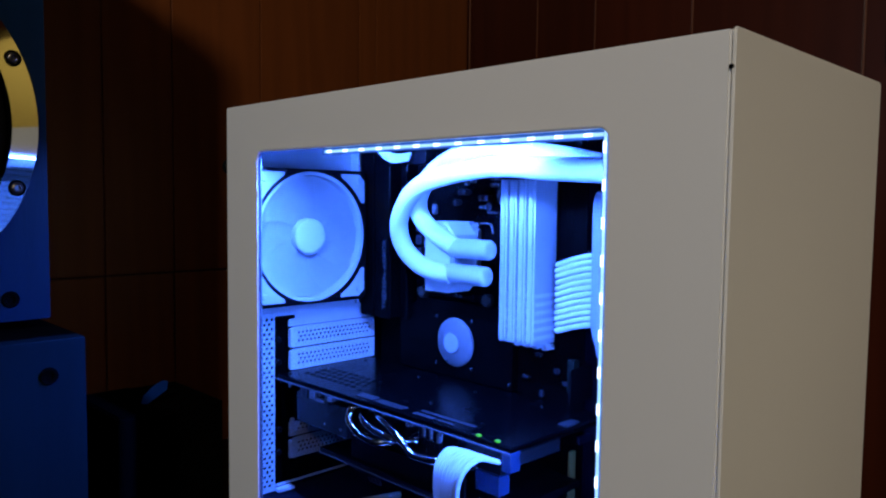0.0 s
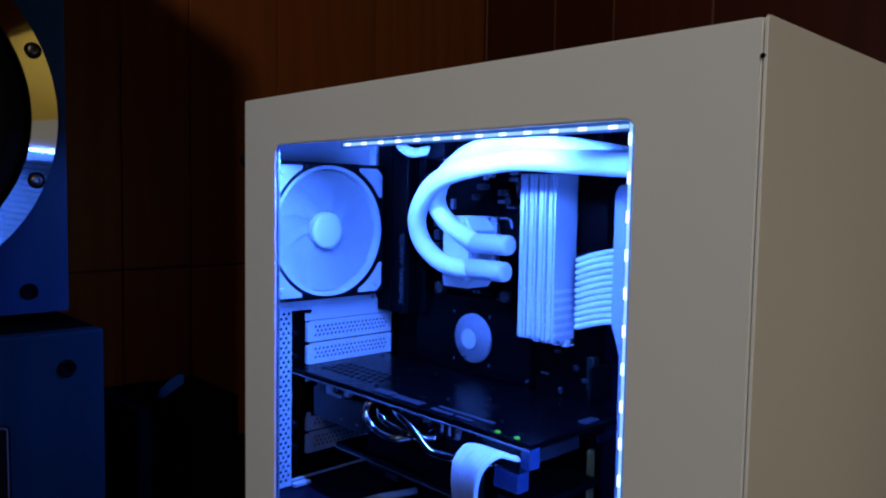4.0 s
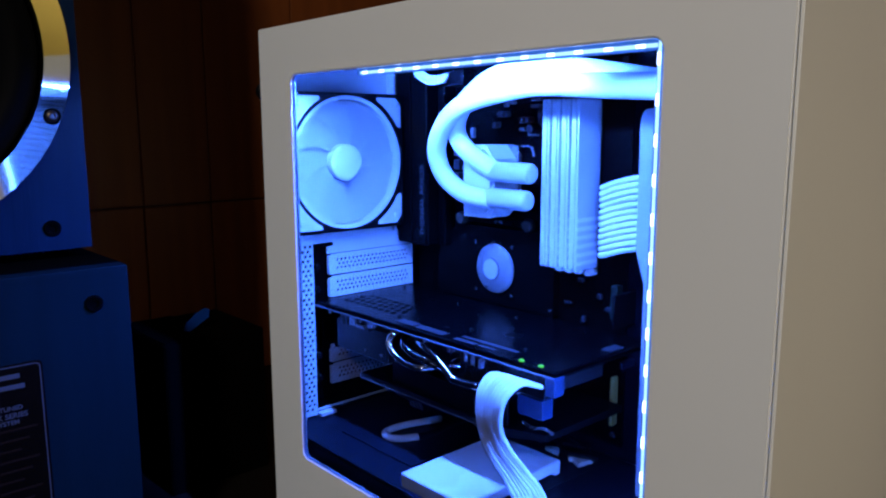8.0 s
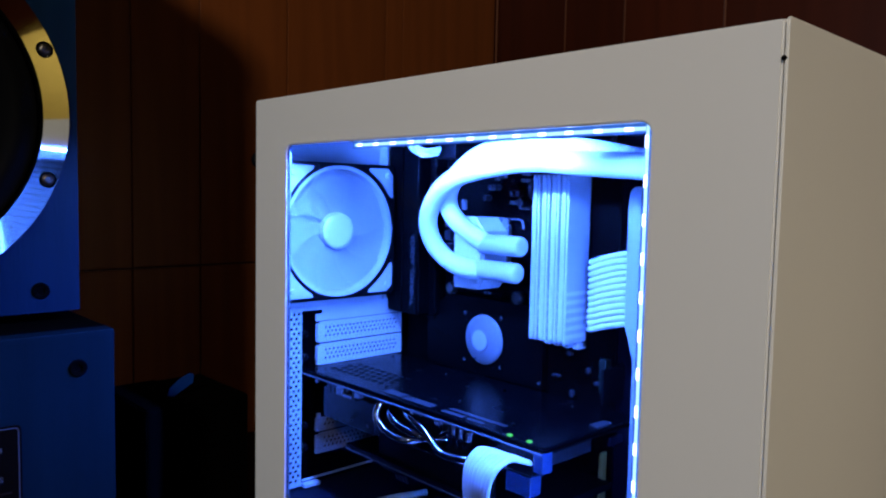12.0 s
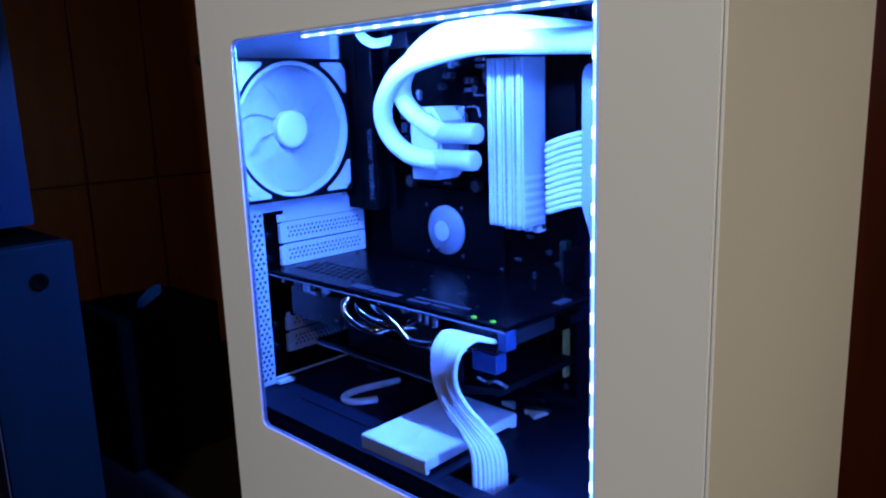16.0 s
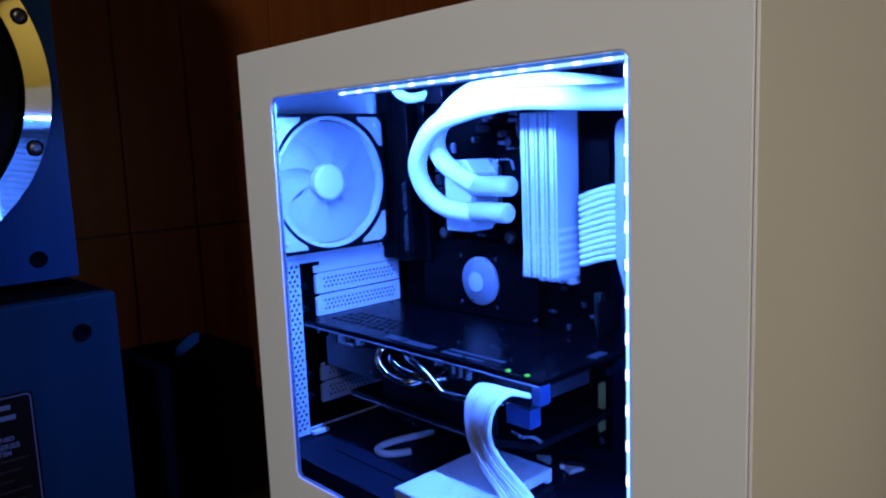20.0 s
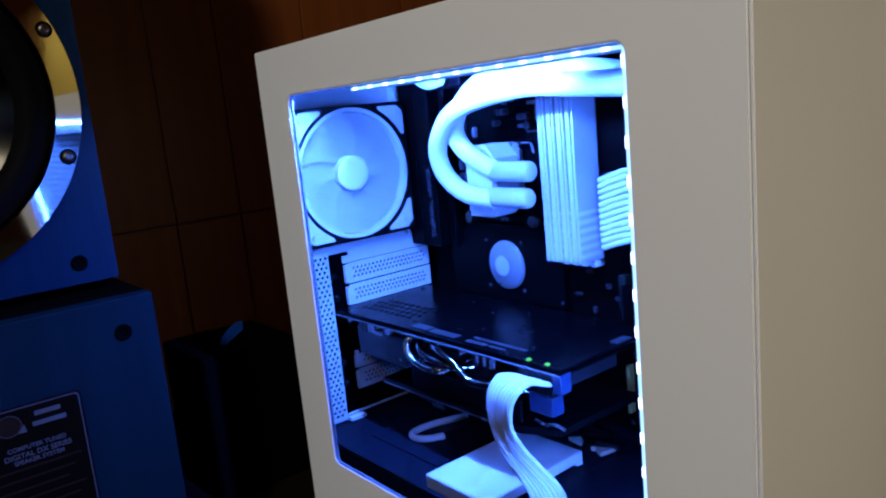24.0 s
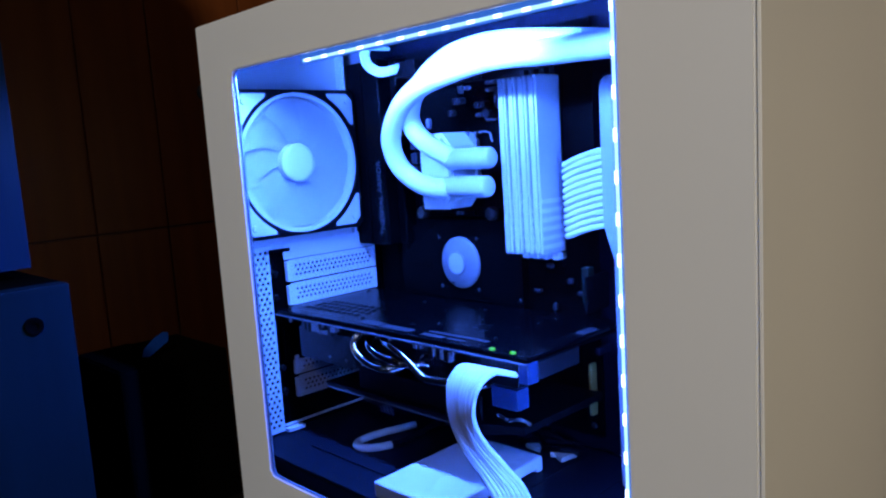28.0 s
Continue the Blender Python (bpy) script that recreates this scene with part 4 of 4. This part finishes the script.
part("shroud_edge", bx(0.0720, 0.2350, 0.0414, 0.0419, -0.0532, -0.0524, 0.0001), M_GREY, card, "thin pale edge of the fan shroud")
for k in range(4):
    part("fan_wire", tube([(0.1230 + 0.0042 * k, 0.0560, -0.0545), (0.1236 + 0.0042 * k, 0.0545, -0.0600), (0.1244 + 0.0042 * k, 0.0560, -0.0680)], 0.0011, 6, 8), M_DIMGREY, card, "", True)
part("power_socket", bx(0.2430, 0.2830, 0.0370, 0.0560, -0.0165, -0.0010, 0.0008), M_BLACK_PL, card, "black power socket")
part("end_block", bx(0.2845, 0.2925, 0.0355, 0.0455, -0.0125, 0.0008, 0.0008), M_ENDBLOCK, card, "black end block with blue light in its colour")
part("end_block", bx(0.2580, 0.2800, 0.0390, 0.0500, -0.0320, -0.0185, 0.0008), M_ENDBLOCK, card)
part("end_hook", tube([(0.262, 0.040, -0.0375), (0.272, 0.039, -0.0385), (0.281, 0.040, -0.0365), (0.288, 0.041, -0.0385)], 0.0012, 8, 14), M_STEEL, card, "", True)
for x in (0.2615, 0.2785):
    part("indicator", bx(x - 0.0016, x + 0.0016, 0.0372, 0.0400, 0.0042, 0.0056, 0.0005), M_GREEN, card, "small lit green indicator")
part("tail_chip", bx(0.2830, 0.2905, 0.0960, 0.1120, 0.0041, 0.0056, 0.0005), M_DIMGREY, card)
card.location, card.scale = (0.0005, 0.0030, 0.2525), (0.967, 1.0, 1.0)


# ---- sleeved cables ----
def ribbon(name, label, centre, across, width, count, r, n=46, spread=(1, 1)):
    """Sleeved wires side by side along a curve; across gives the ribbon's direction of width at each point, spread how far the wires lie apart along it."""
    cable = thing(name, label, "cable")
    path, side = smooth_path(centre, n), smooth_path(across, n)
    for k in range(count):
        s = (k / (count - 1) - 0.5) * width
        rows = [p + v.normalized() * s * float(np.interp(i / n * (len(spread) - 1), range(len(spread)), spread)) + Vector((0, 0.0004 * math.sin(1.7 * k + 0.09 * i), 0)) for i, (p, v) in enumerate(zip(path, side))]
        part("wire", tube(rows, r, 8, raw=True), M_SLEEVE, cable, "", True)
    return cable


ribbon("power_cable", "white sleeved power cable curving from the graphics card into the cover", [(0.2585, 0.0440, 0.2430), (0.2570, 0.0360, 0.2460), (0.2555, 0.0240, 0.2490), (0.2540, 0.0140, 0.2420), (0.2530, 0.0115, 0.2290), (0.2545, 0.0125, 0.2165), (0.2600, 0.0155, 0.2040), (0.2680, 0.0210, 0.1905), (0.2725, 0.0280, 0.1765), (0.2715, 0.0335, 0.1600), (0.2695, 0.0360, 0.1300)],
       [(1, 0, 0.02), (1, 0, 0.02), (1, -0.05, 0.06), (1, -0.15, 0.12), (1, -0.2, 0.15), (1, -0.1, 0.2), (0.9, 0.2, 0.2), (0.7, 0.5, 0.2), (0.5, 0.8, 0.1), (0.35, 1, 0), (0.3, 1, 0)], 0.0290, 8, 0.00178, 60, (1, 1, 1, 0.94, 0.84, 0.70, 0.56, 0.52, 0.62, 0.80, 0.86))
ribbon("main_power_cable", "white sleeved main power cable bending behind the cable bar", [(0.2430, 0.1440, 0.3390), (0.2450, 0.1350, 0.3395), (0.2520, 0.1290, 0.3410), (0.2640, 0.1280, 0.3450), (0.2790, 0.1300, 0.3485), (0.2930, 0.1420, 0.3490), (0.2980, 0.1640, 0.3480)],
       [(0, 0, 1)] * 7, 0.0490, 12, 0.0021, 30)
ribbon("processor_cable", "white sleeved cable looping at the top of the board", [(0.0740, 0.1410, 0.4500), (0.0640, 0.1300, 0.4480), (0.0520, 0.1260, 0.4560), (0.0480, 0.1300, 0.4690), (0.0500, 0.1500, 0.4700)],
       [(0, 0.6, 1), (0, 0.8, 1), (0.3, 1, 0.4), (0.4, 1, 0), (0.4, 1, 0)], 0.0058, 3, 0.0019, 24)

# ---- things on the power supply cover ----
ssd = thing("solid_state_drive", "flat white solid state drive lying on the black cover", "drive")
part("shell", bx(-0.0335, 0.0335, -0.0505, 0.0505, 0.0026, 0.0106, 0.0010, 3), M_SSD, ssd)
part("top_plate", bx(-0.0324, 0.0324, -0.0494, 0.0494, 0.0107, 0.0110, 0.0002), M_SSD, ssd)
part("front_lip", bx(-0.0333, 0.0333, -0.0503, -0.0465, 0.0, 0.0025, 0.0004), M_SSD, ssd)
part("base", bx(-0.0325, 0.0290, -0.0455, 0.0490, 0.0, 0.0024, 0.0003), M_BLACK_PL, ssd, "black underside")
part("corner_foot", bx(0.0294, 0.0333, 0.0440, 0.0503, 0.0, 0.0025, 0.0004), M_SSD, ssd)
ssd.matrix_world = pose(0.1990, 0.0610, 0.1484, 0, 0, 1)

loop = thing("looped_cable", "short white cable bent into a loop on the black cover", "cable")
part("sleeve", tube([(0.0985, 0.1110, 0.1530), (0.0925, 0.0950, 0.1525), (0.0870, 0.0790, 0.1522), (0.0855, 0.0630, 0.1520), (0.0900, 0.0545, 0.1520), (0.0990, 0.0530, 0.1520), (0.1070, 0.0590, 0.1520), (0.1140, 0.0715, 0.1522)], 0.0029, 12, 48), M_SLEEVE, loop, "", True)
part("black_end", tube([(0.1137, 0.0705, 0.1522), (0.1165, 0.0860, 0.1524), (0.1120, 0.1100, 0.1530), (0.1150, 0.1300, 0.1530)], 0.0030, 12, 20), M_BLACK_PL, loop, "black cable end", True)

tangle = thing("loose_cables", "small bundle of black and white plugs behind the drive", "cable")
for a, b, c, m in (
    ((0.1950, 0.1520, 0.1560), (0.2090, 0.1480, 0.1600), (0.2230, 0.1500, 0.1540), M_BLACK_PL), ((0.2000, 0.1400, 0.1530), (0.2120, 0.1430, 0.1560), (0.2280, 0.1540, 0.1540), M_BLACK_PL),
    ((0.1860, 0.1400, 0.1520), (0.1980, 0.1460, 0.1570), (0.2160, 0.1360, 0.1530), M_BLACK_PL), ((0.2160, 0.1360, 0.1520), (0.2280, 0.1340, 0.1560), (0.2420, 0.1440, 0.1530), M_BLACK_PL)):
    part("lead", tube([a, b, c], 0.0026, 8, 14), m, tangle, "", True)
for outline in ([(0.199, 0.133), (0.214, 0.1315), (0.2085, 0.1400)], [(0.2170, 0.1395), (0.2250, 0.1300), (0.2290, 0.1340)], [(0.2250, 0.1420), (0.2400, 0.1420), (0.2370, 0.1270), (0.2290, 0.1310)]):
    part("flat_plug", slab(outline, "z", 0.1500, 0.1535), M_TAN, tangle, "flat pale plug")
part("plug", bx(0.1960, 0.2020, 0.1530, 0.1580, 0.1680, 0.1720, 0.0006), mat("green_plug", (0.05, 0.22, 0.04), 0.5), tangle, "small green plug")
part("plug_body", bx(0.1940, 0.2040, 0.1500, 0.1600, 0.1485, 0.1675, 0.0008), M_BLACK_PL, tangle)


# ---- speakers ----
def screw_head(name, y, z, x, r, parent):
    """A round-headed socket screw on the ring."""
    s = part(name, lathe([(0, -0.001), (r, -0.001), (r, 0.0012), (r * 0.92, 0.0024), (r * 0.75, 0.0032), (r * 0.45, 0.0034), (r * 0.42, 0.0014), (0, 0.0014)], (x, y, z), "x", 24), M_SCREW, parent, "dark steel socket screw", True)
    part("screw_well", holed([(y + 1.42 * r * math.cos(t), z + 1.42 * r * math.sin(t)) for t in front_ring[::4]], [(y + 1.02 * r * math.cos(t), z + 1.02 * r * math.sin(t)) for t in front_ring[::4]], "x", x - 0.001, x + 0.0005), M_RUBBER, s, "dark rim of the screw hole")
    return s


def grille_peg(y, z, x, parent):
    part("grille_socket", lathe([(0, -0.002), (0.0066, -0.002), (0.0068, 0.0012), (0.0058, 0.0024), (0.0034, 0.0020), (0.0030, 0.0004), (0, 0.0002)], (x, y, z), "x", 28), M_BLACK, parent, "round black grille socket", True)


UX, UY, UZ = -0.098, -0.2590, 0.4670
upper = thing("speaker", "tall black speaker with an aluminium-ringed woofer, stacked on another speaker", "speaker", "stacked speakers")
front_ring = [2 * math.pi * k / 100 for k in range(100)]


def box_at(a):
    c, s = math.cos(a), math.sin(a)
    k = min((0.1490 if c > 0 else 0.1560) / max(abs(c), 1e-6), (0.3880 if s > 0 else 0.1590) / max(abs(s), 1e-6))
    return UY + c * k, UZ + s * k


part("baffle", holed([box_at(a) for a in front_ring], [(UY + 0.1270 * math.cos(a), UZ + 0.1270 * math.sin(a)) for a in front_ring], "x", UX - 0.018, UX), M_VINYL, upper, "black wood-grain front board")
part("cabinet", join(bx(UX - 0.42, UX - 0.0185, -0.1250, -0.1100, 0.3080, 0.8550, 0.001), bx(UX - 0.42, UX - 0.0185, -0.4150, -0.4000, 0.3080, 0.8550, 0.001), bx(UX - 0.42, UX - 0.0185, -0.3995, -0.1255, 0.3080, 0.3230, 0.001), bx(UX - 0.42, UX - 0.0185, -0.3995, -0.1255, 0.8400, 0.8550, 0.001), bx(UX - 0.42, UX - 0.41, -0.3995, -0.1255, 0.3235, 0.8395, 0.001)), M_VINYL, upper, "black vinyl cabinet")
ring = part("woofer_ring", lathe([(0.1215, -0.006), (0.1215, 0.0030), (0.1222, 0.0058), (0.1420, 0.00355), (0.1427, 0.0025), (0.1427, 0.0003), (0.1275, 0.0003), (0.1275, -0.006)], (UX, UY, UZ), "x", 128), M_ALU, upper, "polished aluminium trim ring", True)
for k in range(8):
    a = radians(22.9 + 45 * k)
    screw_head("ring_screw", UY + 0.1346 * math.cos(a), UZ + 0.1346 * math.sin(a), UX + 0.0046, 0.0046, ring)
part("surround", lathe([(0.1212, -0.008), (0.1200, -0.004), (0.1150, 0.0010), (0.1080, 0.0025), (0.1010, 0.0005), (0.0960, -0.006), (0.0940, -0.008)], (UX, UY, UZ), "x", 96), M_RUBBER, upper, "black rubber surround", True)
part("cone", lathe([(0.0942, -0.008), (0.0860, -0.012), (0.0380, -0.045), (0.0360, -0.046), (0.0300, -0.036), (0.0180, -0.029), (0, -0.0265)], (UX, UY, UZ), "x", 96), M_CONE, upper, "dark metallic cone", True)
part("basket", lathe([(0.1212, -0.009), (0.1000, -0.07), (0.06, -0.10), (0, -0.10)], (UX, UY, UZ), "x", 40), M_BLACK, upper)
for fx in (-0.14, -0.47):
    for fy in (-0.15, -0.375):
        part("foot", lathe([(0, 0.0), (0.012, 0.0), (0.011, 0.0084), (0, 0.0084)], (fx, fy, 0.2995), "z", 18), M_RUBBER, upper, "black rubber foot", True)
grille_peg(-0.1400, 0.3260, UX, upper)
grille_peg(-0.3780, 0.3260, UX, upper)

LX = -0.043
lower = thing("speaker", "charcoal speaker cabinet with a printed label, standing on the desk", "speaker", "stacked speakers")
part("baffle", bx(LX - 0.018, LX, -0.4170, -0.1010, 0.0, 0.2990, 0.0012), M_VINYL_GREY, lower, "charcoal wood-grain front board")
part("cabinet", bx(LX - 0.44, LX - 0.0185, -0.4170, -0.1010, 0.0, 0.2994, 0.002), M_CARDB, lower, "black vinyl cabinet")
grille_peg(-0.1290, 0.2710, LX, lower)
grille_peg(-0.3870, 0.2710, LX, lower)
label = part("label", slab(rounded(-0.2430, -0.1690, 0.0900, 0.2345, 0.004, 4), "x", LX + 0.0001, LX + 0.0007), M_LABEL, lower, "black printed label with a silver border")
part("label_border", holed(rounded(-0.2415, -0.1705, 0.0915, 0.2330, 0.0035, 4), rounded(-0.2407, -0.1713, 0.0923, 0.2322, 0.003, 4), "x", LX + 0.0008, LX + 0.0010), M_LABEL_INK, label)
FACE = Matrix(((0, 0, 1), (1, 0, 0), (0, 1, 0))).to_4x4()
for text, z, size in (("COMPUTER TUNED", 0.2010, 0.0047), ("DIGITAL DX SERIES", 0.1952, 0.0056), ("SPEAKER SYSTEM", 0.1900, 0.0047)):
    words("label_text", text, Matrix.Translation((LX + 0.0009, -0.2055, z)) @ FACE, size, M_LABEL_INK, label, 0.0001, 0.0001, text)
emblem = part("emblem", lathe([(0, 0.0), (0.0085, 0.0), (0.0085, 0.0002), (0, 0.0002)], (LX + 0.0008, -0.2220, 0.2205), "x", 24), M_LABEL_DIM, label, "round dark emblem")
part("emblem_ring", holed([(-0.2220 + 0.0090 * math.cos(a), 0.2205 + 0.0086 * math.sin(a)) for a in front_ring[::4]], [(-0.2220 + 0.0083 * math.cos(a), 0.2205 + 0.0079 * math.sin(a)) for a in front_ring[::4]], "x", LX + 0.0008, LX + 0.0011), M_DIMGREY, label)
part("emblem_wedge", slab([(-0.2165, 0.2130), (-0.2105, 0.2130), (-0.2118, 0.2195)], "x", LX + 0.0011, LX + 0.0013), M_LABEL_INK, label)
for y0, y1, z0 in ((-0.2035, -0.1850, 0.2235), (-0.2060, -0.1820, 0.2155)):
    part("name_bar", bx(LX + 0.0008, LX + 0.0010, y0, y1, z0, z0 + 0.0036, 0.0010, 2), M_LABEL_INK, label)
for k in range(11):
    part("print_line", bx(LX + 0.0008, LX + 0.0010, -0.2370, -0.1760 - 0.006 * ((k * 7) % 3), 0.1835 - 0.0080 * k, 0.1852 - 0.0080 * k, 0), M_LABEL_DIM, label)

# ---- behind the case ----
carton = thing("carton", "black cardboard carton on the desk behind the case", "box")
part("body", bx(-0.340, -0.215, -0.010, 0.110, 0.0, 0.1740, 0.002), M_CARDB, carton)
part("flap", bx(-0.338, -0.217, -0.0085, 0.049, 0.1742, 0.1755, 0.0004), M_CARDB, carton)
flyer = thing("flyer", "small folded card leaning on the carton, coloured for blue light", "card")
fly = slab([(-0.0115, 0.001), (-0.004, -0.0005), (0.0145, 0.0095), (0.0195, 0.012), (0.0210, 0.0218), (0.0150, 0.0235), (0.004, 0.0185), (-0.008, 0.0095)], "x", -0.0006, 0.0006)
part("sheet", fly, M_FLYER, flyer)
flyer.matrix_world = pose(-0.250, 0.0395, 0.1762, 0, -6, 0)

picture = thing("framed_certificate", "pale-framed certificate hanging on the dark wood wall", "picture")
PX0, PX1, PZ0, PZ1 = 0.2485, 0.5385, 0.625, 0.842
WF = WY - 0.0005
part("frame", holed(rounded(PX0, PX1, PZ0, PZ1, 0.001, 2), rounded(PX0 + 0.010, PX1 - 0.010, PZ0 + 0.010, PZ1 - 0.010, 0.001, 2), "y", WF - 0.016, WF), M_FRAMEPIC, picture, "pale wooden frame")
part("mat_board", bx(PX0 + 0.0102, PX1 - 0.0102, WF - 0.008, WF - 0.006, PZ0 + 0.0102, PZ1 - 0.0102, 0), M_MAT, picture)
part("mat_bevel", holed(rounded(PX0 + 0.0145, PX1 - 0.0145, PZ0 + 0.0200, PZ1 - 0.0200, 0.0005, 1), rounded(PX0 + 0.0180, PX1 - 0.0180, PZ0 + 0.0240, PZ1 - 0.0240, 0.0005, 1), "y", WF - 0.0094, WF - 0.0081), M_MATBLUE, picture, "darker blue inner mat")
paper = part("sheet", bx(PX0 + 0.0182, PX1 - 0.0182, WF - 0.0090, WF - 0.0082, PZ0 + 0.0260, PZ1 - 0.0260, 0), M_PAPER, picture)
part("picture_print", slab([(PX0 + 0.024, PZ0 + 0.033), (PX0 + 0.104, PZ0 + 0.036), (PX0 + 0.106, PZ0 + 0.056), (PX0 + 0.060, PZ0 + 0.060), (PX0 + 0.026, PZ0 + 0.052)], "y", WF - 0.0095, WF - 0.0092), M_PRINT, paper, "grey-olive printed panel")
for x0, x1, z, h in ((0.0235, 0.0345, 0.0700, 0.0022), (0.0480, 0.0610, 0.0715, 0.0028), (0.0530, 0.0720, 0.0870, 0.0026), (0.0230, 0.0330, 0.0310, 0.0016), (0.110, 0.190, 0.112, 0.003), (0.090, 0.210, 0.135, 0.003)):
    part("ink_line", bx(PX0 + x0, PX0 + x1, WF - 0.0095, WF - 0.0092, PZ0 + z, PZ0 + z + h, 0), M_INK, paper)

# ---- wall boards ----
WEST_CUTS = [-1.6, -1.4, -1.2, -1.05, -0.85, -0.65, -0.5, -0.3, -0.15, 0.0, 0.121, 0.231, 0.393, 0.613, 0.656, 0.921]
NORTH_CUTS = [-0.594, -0.408, -0.266, -0.064, 0.212, 0.40, 0.58, 0.72, 0.9, 1.1, 1.25, DX0]
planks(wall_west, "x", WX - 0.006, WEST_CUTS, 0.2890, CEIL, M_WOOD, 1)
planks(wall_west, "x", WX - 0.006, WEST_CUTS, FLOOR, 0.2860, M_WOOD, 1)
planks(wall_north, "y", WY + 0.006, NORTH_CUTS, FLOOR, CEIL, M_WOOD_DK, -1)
# pale strips that paint the light caught along the grooves and corner
for x in NORTH_CUTS[1:-1]:
    part("groove_highlight", bx(x - 0.0013, x + 0.0013, WY + 0.0006, WY + 0.0058, FLOOR, CEIL, 0), M_HIGHLIGHT, wall_north)
for y in WEST_CUTS[10:-1]:
    part("groove_highlight", bx(WX - 0.0058, WX - 0.0030, y - 0.0009, y + 0.0009, 0.2890, CEIL, 0), M_HIGHLIGHT, wall_west)
part("corner_highlight", bx(WX + 0.0004, WX + 0.0044, WY - 0.0044, WY - 0.0004, 0.2890, CEIL, 0.0012), M_HIGHLIGHT, wall_north)
part("knot", lathe([(0, 0.0), (0.0035, 0.0), (0.0028, 0.0004), (0, 0.0004)], (WX, 0.833, 0.866), "x", 14), M_KNOT, wall_west, "dark wood knot")
